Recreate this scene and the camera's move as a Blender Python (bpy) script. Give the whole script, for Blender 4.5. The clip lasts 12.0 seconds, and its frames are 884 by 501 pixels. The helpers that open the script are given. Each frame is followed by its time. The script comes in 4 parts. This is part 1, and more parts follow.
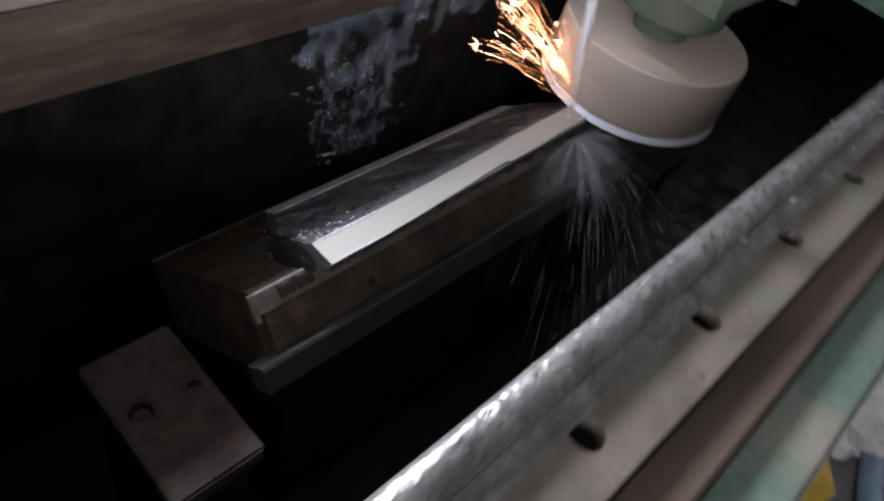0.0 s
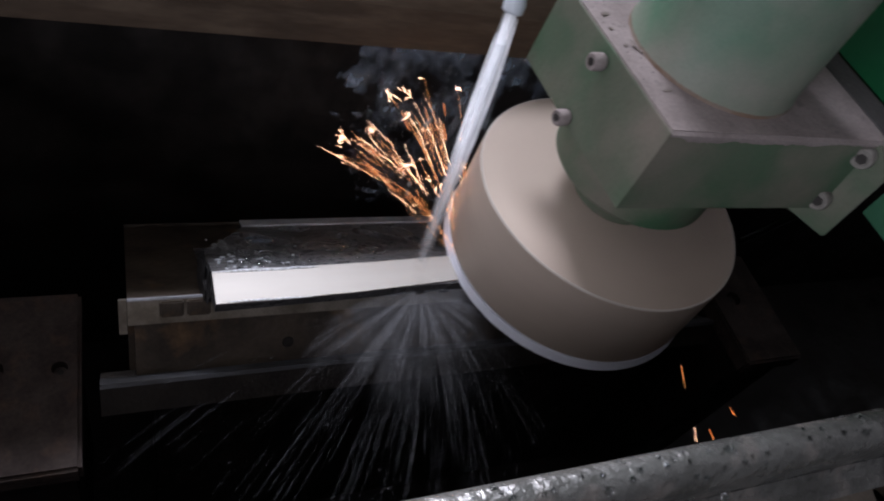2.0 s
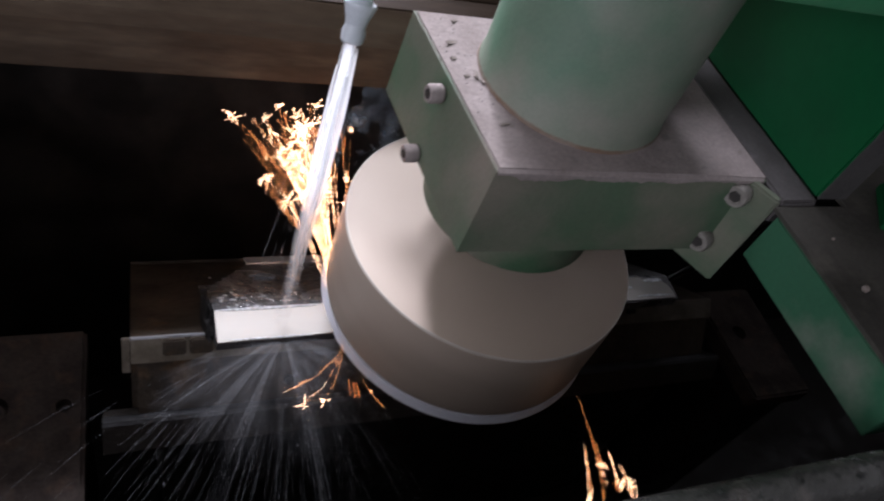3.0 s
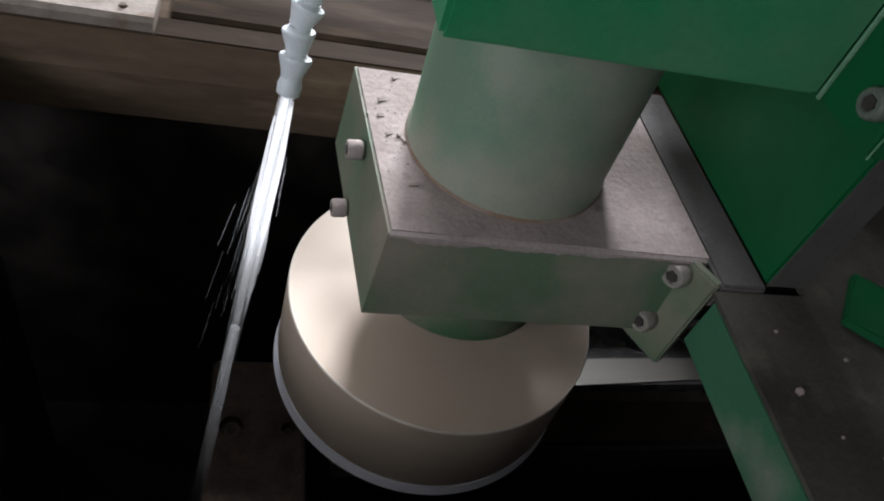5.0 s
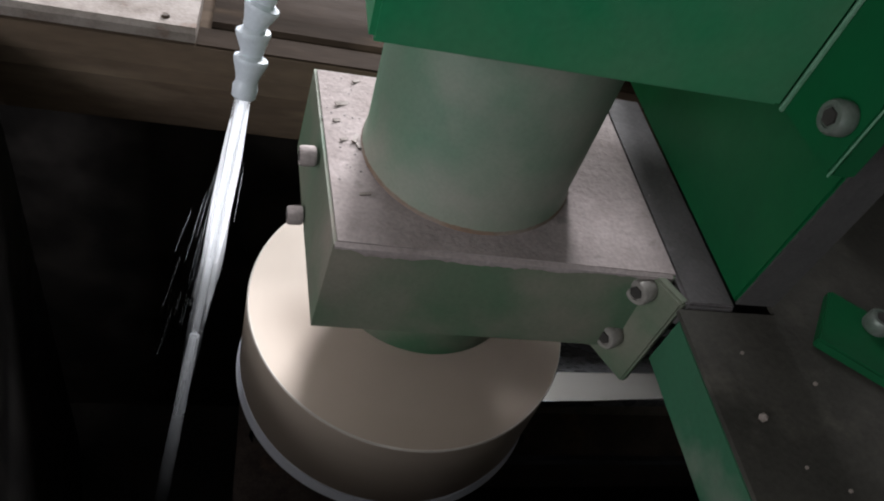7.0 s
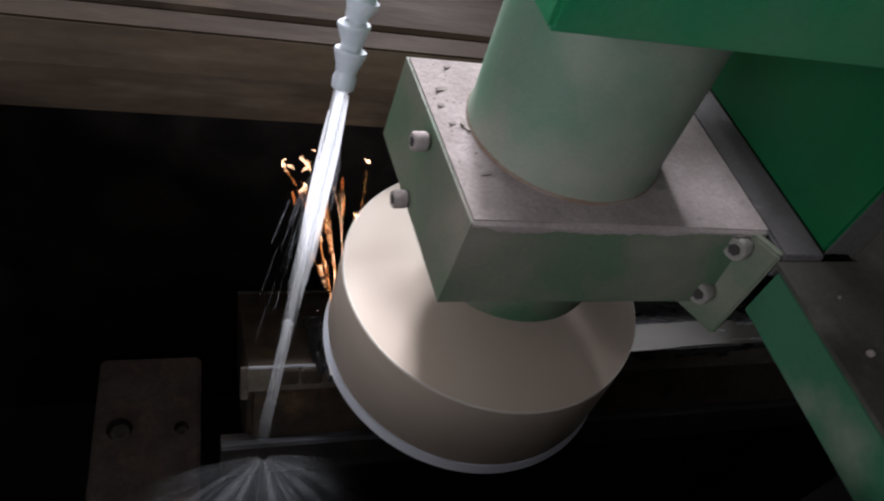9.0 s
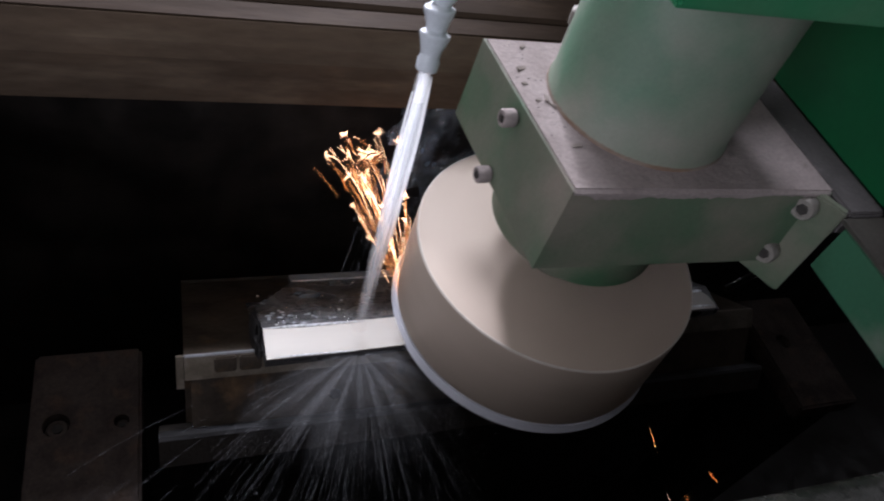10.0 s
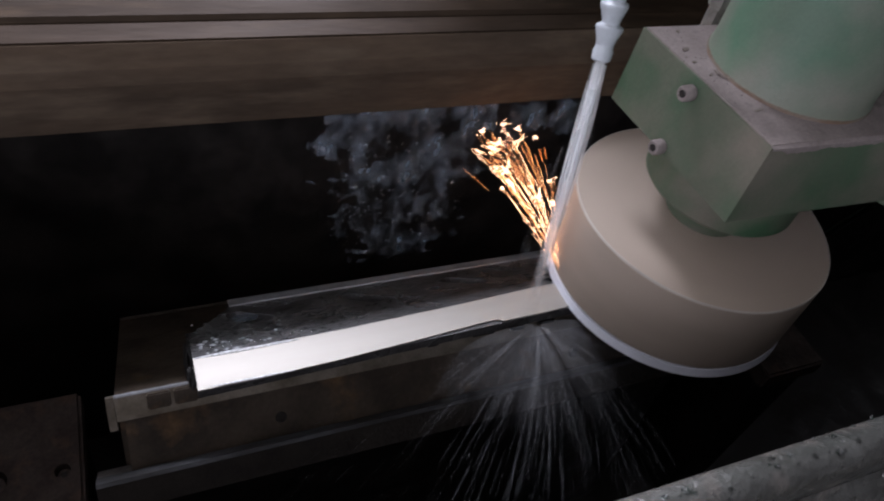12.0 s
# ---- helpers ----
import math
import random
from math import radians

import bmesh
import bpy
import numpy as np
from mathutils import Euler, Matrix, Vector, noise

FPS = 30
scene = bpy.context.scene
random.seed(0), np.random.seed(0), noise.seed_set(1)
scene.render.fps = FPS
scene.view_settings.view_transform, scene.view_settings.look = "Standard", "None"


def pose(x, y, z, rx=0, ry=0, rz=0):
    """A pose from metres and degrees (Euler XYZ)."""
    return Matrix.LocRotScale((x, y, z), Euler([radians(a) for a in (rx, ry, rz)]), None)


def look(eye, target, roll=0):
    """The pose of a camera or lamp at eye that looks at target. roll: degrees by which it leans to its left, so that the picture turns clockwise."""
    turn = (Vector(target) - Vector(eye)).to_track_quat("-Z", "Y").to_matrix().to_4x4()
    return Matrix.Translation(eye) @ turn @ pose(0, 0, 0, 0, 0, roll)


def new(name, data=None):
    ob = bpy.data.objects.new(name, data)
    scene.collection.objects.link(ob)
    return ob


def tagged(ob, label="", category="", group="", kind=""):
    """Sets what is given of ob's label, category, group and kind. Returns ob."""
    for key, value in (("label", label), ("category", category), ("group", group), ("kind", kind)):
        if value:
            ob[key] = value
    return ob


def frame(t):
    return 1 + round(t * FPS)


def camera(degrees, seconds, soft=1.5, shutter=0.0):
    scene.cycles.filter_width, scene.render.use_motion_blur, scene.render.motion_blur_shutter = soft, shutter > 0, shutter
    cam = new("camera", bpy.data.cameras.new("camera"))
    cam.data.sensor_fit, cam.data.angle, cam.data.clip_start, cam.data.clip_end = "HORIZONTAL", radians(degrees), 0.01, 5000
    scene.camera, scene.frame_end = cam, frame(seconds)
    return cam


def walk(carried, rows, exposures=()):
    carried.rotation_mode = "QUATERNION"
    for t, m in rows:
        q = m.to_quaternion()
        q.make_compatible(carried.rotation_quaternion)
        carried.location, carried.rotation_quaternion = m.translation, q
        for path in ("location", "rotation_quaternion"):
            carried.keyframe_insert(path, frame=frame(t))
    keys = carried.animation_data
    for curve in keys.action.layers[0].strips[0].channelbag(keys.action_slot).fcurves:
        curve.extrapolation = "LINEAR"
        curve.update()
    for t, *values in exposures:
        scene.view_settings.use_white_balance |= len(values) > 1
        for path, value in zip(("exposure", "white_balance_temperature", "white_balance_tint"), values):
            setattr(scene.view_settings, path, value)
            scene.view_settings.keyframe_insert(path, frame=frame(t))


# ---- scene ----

# ---------------------------------------------------------------- camera
cam = camera(63.44, 12.0, soft=2.0, shutter=0.7)
PATH = [
    (0.0, -0.2559, -0.2407, 0.4129, 42.10, -13.54, -44.35),
    (0.5, -0.1656, -0.2327, 0.3923, 39.47, -16.49, -33.14),
    (1.0, -0.1066, -0.2331, 0.3881, 39.61, -17.71, -25.06),
    (1.5, -0.0439, -0.2504, 0.3926, 39.49, -17.48, -16.93),
    (2.0, -0.0508, -0.2509, 0.3950, 38.94, -17.62, -16.59),
    (2.5, -0.0429, -0.2526, 0.3982, 40.31, -18.09, -17.39),
    (3.0, -0.0450, -0.2512, 0.4040, 41.20, -16.78, -16.14),
    (5.0, -0.1443, -0.2567, 0.4238, 42.86, -14.26, -7.78),
    (5.5, -0.1604, -0.2525, 0.4267, 42.39, -13.92, -6.22),
    (6.0, -0.1707, -0.2508, 0.4256, 42.68, -14.11, -5.75),
    (6.5, -0.1708, -0.2471, 0.4237, 42.76, -14.27, -6.08),
    (8.5, -0.0999, -0.2454, 0.4242, 41.53, -14.14, -10.20),
    (9.0, -0.0795, -0.2471, 0.4193, 41.91, -13.97, -11.87),
    (9.5, -0.0636, -0.2502, 0.4173, 41.69, -14.06, -13.64),
    (10.0, -0.0505, -0.2527, 0.4150, 41.53, -13.88, -14.87),
    (10.5, -0.0394, -0.2510, 0.4098, 41.74, -13.64, -15.95),
    (11.0, -0.0276, -0.2542, 0.4118, 42.14, -12.78, -17.14),
    (11.5, -0.0218, -0.2554, 0.4127, 42.68, -11.79, -18.90),
    (12.0, -0.0114, -0.2559, 0.4102, 43.23, -10.63, -20.53),
]
EXPOSURE = [(0.0, 1.22, 6230, 21), (0.6, 1.30, 6230, 21), (1.0, 1.12, 6230, 21), (1.5, 0.84, 6230, 21), (2.0, 0.60, 6230, 22), (3.0, 0.57, 6280, 22), (5.0, 0.54, 6560, 14),
            (6.5, 0.52, 6560, 14), (8.5, 0.54, 6500, 15), (9.5, 0.53, 6320, 20), (11.0, 0.62, 6260, 22), (12.0, 0.78, 6260, 22)]
walk(cam, [(t, pose(*row)) for t, *row in PATH], EXPOSURE)

# the grinding head's travel along the bed (seconds, metres)
TRAVEL = [(0.0, 0.4490), (0.5, 0.4096), (1.0, 0.3621), (1.5, 0.3170), (2.0, 0.2721), (2.5, 0.2281), (3.0, 0.1760),
          (5.0, -0.0141), (5.5, -0.0482), (6.0, -0.0681), (6.5, -0.0741), (8.5, 0.0535), (9.0, 0.1018), (9.5, 0.1514),
          (10.0, 0.1968), (10.5, 0.2401), (11.0, 0.2896), (11.5, 0.3333), (12.0, 0.3796)]


def travel(t):
    """The head's place at t, on a smooth curve through TRAVEL."""
    n = len(TRAVEL)
    i = max(k for k in range(n - 1) if TRAVEL[k][0] <= t or k == 0)

    def slope(k):
        if k in (0, n - 1):
            a, b = (0, 1) if k == 0 else (n - 2, n - 1)
            return (TRAVEL[b][1] - TRAVEL[a][1]) / (TRAVEL[b][0] - TRAVEL[a][0])
        (ta, a), (tb, b), (tc, c) = TRAVEL[k - 1:k + 2]
        left, right = tb - ta, tc - tb
        return ((b - a) / left * right + (c - b) / right * left) / (left + right)

    (ta, a), (tb, b) = TRAVEL[i:i + 2]
    h = tb - ta
    u = (t - ta) / h
    return (2 * u ** 3 - 3 * u * u + 1) * a + (u ** 3 - 2 * u * u + u) * h * slope(i) + (3 * u * u - 2 * u ** 3) * b + (u ** 3 - u * u) * h * slope(i + 1)


# ---------------------------------------------------------------- light
world = bpy.data.worlds.new("workshop_sky")
scene.world = world
world.use_nodes = True
wn = world.node_tree.nodes
sky = wn.new("ShaderNodeTexSky")
sky.sky_type, sky.sun_disc = "NISHITA", False
sky.sun_elevation, sky.sun_rotation = radians(40), radians(0)
wn["Background"].inputs["Strength"].default_value = 0.06
world.node_tree.links.new(sky.outputs["Color"], wn["Background"].inputs["Color"])


def window_lamp(name, eye, target, w, h, watts, colour):
    d = bpy.data.lights.new(name, "AREA")
    d.shape, d.size, d.size_y, d.energy, d.color = "RECTANGLE", w, h, watts, colour
    ob = new(name, d)
    ob.matrix_world = look(eye, target)
    return ob


# daylight in the openings of the rear wall (one high, one low) and of the left wall; in the front wall's an added fill
window_lamp("window_light", (0.1, 3.93, 4.35), (0.0, 0, 0.1), 2.3, 1.3, 330, (0.88, 0.94, 1.0))
window_lamp("window_light_low", (0.92, 3.93, 1.75), (0.0, 0, 0.15), 1.0, 0.7, 440, (0.92, 0.95, 1.0))
window_lamp("window_light_side", (-1.26, -0.85, 0.68), (0, 0, 0.30), 0.70, 0.48, 8.4, (0.90, 0.95, 1.0))
window_lamp("front_fill_light", (-0.35, -3.93, 1.05), (0, 0, 0.3), 1.6, 1.4, 5, (0.92, 0.96, 1.0))


# ---------------------------------------------------------------- materials
def material(name, colour, rough=0.6, metal=0.0, second=None, scale=40.0, mix=(0.4, 0.65), bump=0.0, bump_scale=300.0,
             fine=0.12, stretch=(1, 1, 1), third=None, third_scale=9.0, third_mix=(0.55, 0.7), coat=0.0, rough2=None):
    m = bpy.data.materials.new(name)
    m.use_nodes = True
    nt = m.node_tree
    n, l = nt.nodes, nt.links
    bs = n["Principled BSDF"]
    tc = n.new("ShaderNodeTexCoord")
    mp = n.new("ShaderNodeMapping")
    mp.inputs["Scale"].default_value = stretch
    l.new(tc.outputs["Object"], mp.inputs["Vector"])

    def noise_tex(s, detail=4.0):
        t = n.new("ShaderNodeTexNoise")
        t.inputs["Scale"].default_value, t.inputs["Detail"].default_value = s, detail
        l.new(mp.outputs["Vector"], t.inputs["Vector"])
        return t.outputs["Fac"]

    def ramp(src, lo, hi):
        r = n.new("ShaderNodeMapRange")
        r.inputs["From Min"].default_value, r.inputs["From Max"].default_value = lo, hi
        l.new(src, r.inputs["Value"])
        return r.outputs["Result"]

    def mixed(fac, a, b):
        x = n.new("ShaderNodeMix")
        x.data_type = "RGBA"
        l.new(fac, x.inputs["Factor"])
        for sock, v in ((x.inputs[6], a), (x.inputs[7], b)):
            if isinstance(v, tuple):
                sock.default_value = (*v, 1)
            else:
                l.new(v, sock)
        return x.outputs[2]

    c = colour
    second = second or tuple(v * 0.7 for v in colour)
    spots = ramp(noise_tex(scale), *mix)
    c = mixed(spots, c, second)
    if third:
        c = mixed(ramp(noise_tex(third_scale, 6.0), *third_mix), c, third)
    if fine:
        grain = ramp(noise_tex(bump_scale * 2), 0.3, 0.7)
        dark = n.new("ShaderNodeMix")
        dark.data_type, dark.blend_type = "RGBA", "MULTIPLY"
        dark.inputs["Factor"].default_value = fine * 2
        l.new(c, dark.inputs[6])
        l.new(grain, dark.inputs[7])
        c = dark.outputs[2]
    l.new(c, bs.inputs["Base Color"])
    bs.inputs["Metallic"].default_value = metal
    bs.inputs["Coat Weight"].default_value = coat
    rr = n.new("ShaderNodeMapRange")
    rr.inputs["To Min"].default_value, rr.inputs["To Max"].default_value = rough, rough2 if rough2 is not None else min(1, rough + 0.15)
    l.new(spots, rr.inputs["Value"])
    l.new(rr.outputs["Result"], bs.inputs["Roughness"])
    if bump:
        bp = n.new("ShaderNodeBump")
        bp.inputs["Strength"].default_value, bp.inputs["Distance"].default_value = bump, 0.002
        l.new(noise_tex(bump_scale), bp.inputs["Height"])
        l.new(bp.outputs["Normal"], bs.inputs["Normal"])
    return m


def water_material(name, colour, density, rough=0.2, scale=120.0, stretch=(1, 1, 1), through_light=0.5, thin=0.5, limits=(0.35, 0.65), fade=None):
    """White, aerated water: part of the light passes straight through."""
    m = bpy.data.materials.new(name)
    m.use_nodes = True
    n, l = m.node_tree.nodes, m.node_tree.links
    bs, out = n["Principled BSDF"], n["Material Output"]
    bs.inputs["Base Color"].default_value = (*colour, 1)
    bs.inputs["Roughness"].default_value = rough
    clear = n.new("ShaderNodeBsdfTransparent")
    mx = n.new("ShaderNodeMixShader")
    tc, mp, tx, mr = n.new("ShaderNodeTexCoord"), n.new("ShaderNodeMapping"), n.new("ShaderNodeTexNoise"), n.new("ShaderNodeMapRange")
    mp.inputs["Scale"].default_value = stretch
    tx.inputs["Scale"].default_value = scale
    l.new(tc.outputs["Object"], mp.inputs["Vector"])
    l.new(mp.outputs["Vector"], tx.inputs["Vector"])
    l.new(tx.outputs["Fac"], mr.inputs["Value"])
    mr.inputs["From Min"].default_value, mr.inputs["From Max"].default_value = limits
    mr.inputs["To Min"].default_value, mr.inputs["To Max"].default_value = min(1, density * thin), min(1, density * 1.3)
    dense = mr.outputs["Result"]
    if fade:
        # the stream breaks up along its length: (z, share left) at two places
        xyz, run, part_left = n.new("ShaderNodeSeparateXYZ"), n.new("ShaderNodeMapRange"), n.new("ShaderNodeMath")
        l.new(tc.outputs["Object"], xyz.inputs["Vector"])
        l.new(xyz.outputs["Z"], run.inputs["Value"])
        (run.inputs["From Min"].default_value, run.inputs["To Min"].default_value), (run.inputs["From Max"].default_value, run.inputs["To Max"].default_value) = fade
        run.interpolation_type, part_left.operation = "SMOOTHSTEP", "MULTIPLY"
        l.new(run.outputs["Result"], part_left.inputs[0])
        l.new(dense, part_left.inputs[1])
        dense = part_left.outputs["Value"]
    l.new(dense, mx.inputs["Fac"])
    l.new(clear.outputs["BSDF"], mx.inputs[1])
    glow_through, both = n.new("ShaderNodeBsdfTranslucent"), n.new("ShaderNodeMixShader")
    glow_through.inputs["Color"].default_value = (*colour, 1)
    both.inputs["Fac"].default_value = through_light
    l.new(bs.outputs["BSDF"], both.inputs[1])
    l.new(glow_through.outputs["BSDF"], both.inputs[2])
    l.new(both.outputs["Shader"], mx.inputs[2])
    l.new(mx.outputs["Shader"], out.inputs["Surface"])
    return m


def glow_material(name, colour, strength):
    m = bpy.data.materials.new(name)
    m.use_nodes = True
    bs = m.node_tree.nodes["Principled BSDF"]
    bs.inputs["Base Color"].default_value = (*colour, 1)
    bs.inputs["Emission Color"].default_value = (*colour, 1)
    bs.inputs["Emission Strength"].default_value = strength
    return m


GREEN = material("green_enamel", (0.008, 0.165, 0.062), 0.40, second=(0.012, 0.15, 0.064), scale=14, third=(0.085, 0.155, 0.095),
                 third_scale=8, third_mix=(0.46, 0.74), bump=0.12, bump_scale=160, fine=0.05)
GREEN_DUSTY = material("green_enamel_dusty", (0.045, 0.108, 0.056), 0.6, second=(0.105, 0.112, 0.080), scale=11, mix=(0.35, 0.65),
                       third=(0.172, 0.150, 0.120), third_scale=15, third_mix=(0.42, 0.68), bump=0.12, bump_scale=260, fine=0.05)
SPINDLE = material("green_enamel_spindle", (0.044, 0.146, 0.077), 0.5, second=(0.098, 0.140, 0.098), scale=9, mix=(0.35, 0.65),
                   third=(0.215, 0.200, 0.165), third_scale=11, third_mix=(0.42, 0.68), bump=0.1, bump_scale=260, fine=0.05)
FLANGE = material("green_enamel_worn", (0.024, 0.094, 0.050), 0.5, second=(0.042, 0.10, 0.062), scale=9, third=(0.12, 0.14, 0.11), third_scale=14,
                  bump=0.1, bump_scale=200, fine=0.05)
GREEN_DARK = material("dark_green_enamel", (0.008, 0.05, 0.025), 0.55, second=(0.012, 0.045, 0.026), scale=10, bump=0.1)
GREEN_CLEAN = material("green_enamel_clean", (0.0018, 0.070, 0.022), 0.4, second=(0.0025, 0.056, 0.019), scale=12, bump=0.08,
                       bump_scale=120, fine=0.04)
DUSTY = material("grinding_dust", (0.285, 0.243, 0.228), 0.85, second=(0.235, 0.197, 0.184), scale=38, third=(0.165, 0.137, 0.127),
                 third_scale=110, third_mix=(0.62, 0.80), bump=0.4, bump_scale=260, fine=0.1)
WHEEL = material("wheel_body", (0.50, 0.412, 0.333), 0.5, metal=0.08, second=(0.445, 0.362, 0.29), scale=9, bump=0.04, bump_scale=500, fine=0.04, stretch=(1, 1, 3))
WHEEL_EDGE_HIGHLIGHT = material("wheel_worn_edge_highlight", (0.66, 0.60, 0.53), 0.5, scale=40)
ABRASIVE = material("white_abrasive", (0.86, 0.88, 0.95), 0.7, second=(0.78, 0.80, 0.88), scale=90, bump=0.3, bump_scale=900, fine=0.05)
STEEL = material("bolt_steel", (0.27, 0.25, 0.22), 0.5, metal=0.3, second=(0.18, 0.165, 0.145), scale=90, bump=0.1, fine=0.1)
PAINTED_BOLT = material("painted_bolt_steel", (0.10, 0.125, 0.10), 0.4, metal=0.3, second=(0.15, 0.16, 0.14), scale=80, bump=0.1, fine=0.1)
GLINT_METAL = material("bright_water_glint_metal", (0.7, 0.7, 0.7), 0.12, metal=1.0, second=(0.5, 0.5, 0.5), scale=40)
SOCKET = material("socket_shadow_steel", (0.05, 0.045, 0.04), 0.6, metal=0.5, scale=90)
BEVEL = material("ground_steel", (0.365, 0.343, 0.309), 0.62, metal=0.75, rough2=0.58, second=(0.34, 0.318, 0.285), scale=30, bump=0.012,
                 bump_scale=900, fine=0.0, stretch=(0.3, 4, 1))
BLADE = material("wet_blade_steel", (0.16, 0.157, 0.157), 0.22, metal=0.3, second=(0.11, 0.107, 0.106), scale=26, bump=0.9,
                 bump_scale=150, fine=0.1, rough2=0.4, third=(0.045, 0.038, 0.033), third_scale=24)
HOLDER = material("oily_cast_iron", (0.115, 0.088, 0.064), 0.42, metal=0.25, second=(0.062, 0.047, 0.035), scale=26, third=(0.23, 0.14, 0.072),
                  third_scale=34, third_mix=(0.58, 0.75), bump=0.35, bump_scale=150, fine=0.12)
LEDGE = material("wet_dark_ledge", (0.06, 0.052, 0.045), 0.35, metal=0.3, second=(0.035, 0.03, 0.027), scale=30, bump=0.3, fine=0.1)
PALE = material("pale_wet_edge", (0.50, 0.51, 0.54), 0.4, metal=0.2, second=(0.36, 0.37, 0.39), scale=50, bump=0.2, fine=0.1)
RUST = material("rusty_dust", (0.16, 0.10, 0.065), 0.85, second=(0.20, 0.16, 0.13), scale=60)
WORN_GREEN_HIGHLIGHT = material("worn_green_paint_highlight", (0.13, 0.26, 0.17), 0.5, second=(0.05, 0.17, 0.09), scale=60)
WET_EDGE = material("wet_grey_edge", (0.10, 0.104, 0.114), 0.3, metal=0.2, second=(0.036, 0.035, 0.035), scale=26, mix=(0.38, 0.60), bump=0.5, bump_scale=140, fine=0.1, stretch=(0.4, 1, 1))
# for caked swarf, and for the shade painted into the blade's slots
SWARF_SHADE = material("wet_black_swarf_and_slot_shade", (0.016, 0.0145, 0.014), 0.55, second=(0.034, 0.031, 0.029), scale=140, mix=(0.5, 0.75), bump=0.6, bump_scale=260)
SLAB = material("dusty_bare_steel", (0.088, 0.080, 0.078), 0.6, second=(0.055, 0.050, 0.047), scale=24, third=(0.12, 0.11, 0.107), third_scale=70, third_mix=(0.6, 0.75), bump=0.3)
LIP = material("worn_bright_edge", (0.30, 0.26, 0.21), 0.34, metal=0.6, second=(0.19, 0.16, 0.12), scale=50, bump=0.15, fine=0.1)
CLAMP = material("rusty_clamp_steel", (0.092, 0.069, 0.059), 0.75, metal=0.0, second=(0.056, 0.041, 0.035), scale=35, third=(0.114, 0.074, 0.056),
                 third_scale=60, bump=0.4, bump_scale=200, fine=0.15)
BEAM = material("dusty_brown_beam", (0.096, 0.068, 0.047), 0.8, second=(0.061, 0.045, 0.033), scale=16, third=(0.115, 0.085, 0.06),
                third_scale=40, stretch=(0.25, 1, 1), bump=0.35, bump_scale=120, fine=0.1)
# beam brown with less light on its upward faces put into the colour
BEAM_TOP_DIM = material("beam_top_dimmed", (0.027, 0.0175, 0.011), 0.75, second=(0.017, 0.0118, 0.008), scale=16, third=(0.040, 0.027, 0.017),
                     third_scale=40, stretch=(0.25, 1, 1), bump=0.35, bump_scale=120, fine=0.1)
STRIP = material("pale_guide_strip", (0.22, 0.188, 0.165), 0.6, second=(0.145, 0.118, 0.10), scale=50, third=(0.14, 0.10, 0.08),
                 third_scale=55, third_mix=(0.66, 0.72), bump=0.3, fine=0.1)
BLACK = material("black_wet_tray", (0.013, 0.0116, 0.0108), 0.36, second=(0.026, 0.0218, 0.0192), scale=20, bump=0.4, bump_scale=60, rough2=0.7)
RAIL_WET = material("wet_rail_lip", (0.10, 0.10, 0.092), 0.24, metal=0.3, second=(0.058, 0.058, 0.052), scale=45, third=(0.15, 0.135, 0.12),
                    third_scale=60, bump=0.9, bump_scale=170, fine=0.1, rough2=0.34)
RAIL = material("dusty_rail_plate", (0.112, 0.092, 0.072), 0.6, second=(0.064, 0.053, 0.041), scale=24, third=(0.094, 0.10, 0.074), third_scale=30,
                bump=0.25, bump_scale=150, fine=0.1)
BROWN = material("brown_step", (0.075, 0.052, 0.036), 0.65, second=(0.045, 0.033, 0.024), scale=22, stretch=(0.3, 1, 1), bump=0.3)
BODY_GREEN = material("grey_green_body", (0.06, 0.10, 0.066), 0.55, second=(0.08, 0.105, 0.076), scale=15, third=(0.16, 0.14, 0.11), bump=0.2, bump_scale=100)
SLATE = material("bare_dark_steel", (0.042, 0.039, 0.036), 0.7, second=(0.03, 0.028, 0.026), scale=30, bump=0.3)
GUARD = material("grey_guard_plate", (0.050, 0.046, 0.038), 0.65, second=(0.036, 0.033, 0.027), scale=22, third=(0.066, 0.060, 0.049), third_scale=45,
                 bump=0.3, bump_scale=200, fine=0.12)
# dust, rust and grime hardly shine
for dull, shine in ((DUSTY, 0.1), (BEAM, 0.03), (BEAM_TOP_DIM, 0.03), (STRIP, 0.1), (GUARD, 0.2), (SLAB, 0.2), (RAIL, 0.25), (BROWN, 0.2), (CLAMP, 0.25), (BLACK, 0.2), (GREEN_DUSTY, 0.3), (GREEN, 0.25), (GREEN_CLEAN, 0.2), (FLANGE, 0.25), (GREEN_DARK, 0.2)):
    dull.node_tree.nodes["Principled BSDF"].inputs["Specular IOR Level"].default_value = shine
HOSE = material("grey_hose_plastic", (0.52, 0.55, 0.58), 0.38, second=(0.45, 0.48, 0.51), scale=60, bump=0.05, fine=0.04)
RUBBER = material("black_rubber", (0.02, 0.02, 0.02), 0.6, scale=60)
CONCRETE = material("workshop_concrete", (0.16, 0.15, 0.14), 0.8, second=(0.11, 0.105, 0.10), scale=5, bump=0.3, bump_scale=40)
PLASTER = material("workshop_plaster", (0.24, 0.235, 0.225), 0.9, second=(0.19, 0.185, 0.175), scale=2, bump=0.1, bump_scale=30)
YELLOW = material("yellow_plastic", (0.55, 0.36, 0.04), 0.5, scale=20)
CLOTH = material("pale_cloth", (0.62, 0.60, 0.54), 0.9, second=(0.48, 0.46, 0.41), scale=30, bump=0.5, bump_scale=80)
BLUE = material("blue_grey_pipe", (0.20, 0.28, 0.36), 0.4, scale=20)
UPPER, LOWER = ((-0.190, 0.12), (-0.07, 1.0)), ((-0.165, 0.02), (0.0, 0.46))
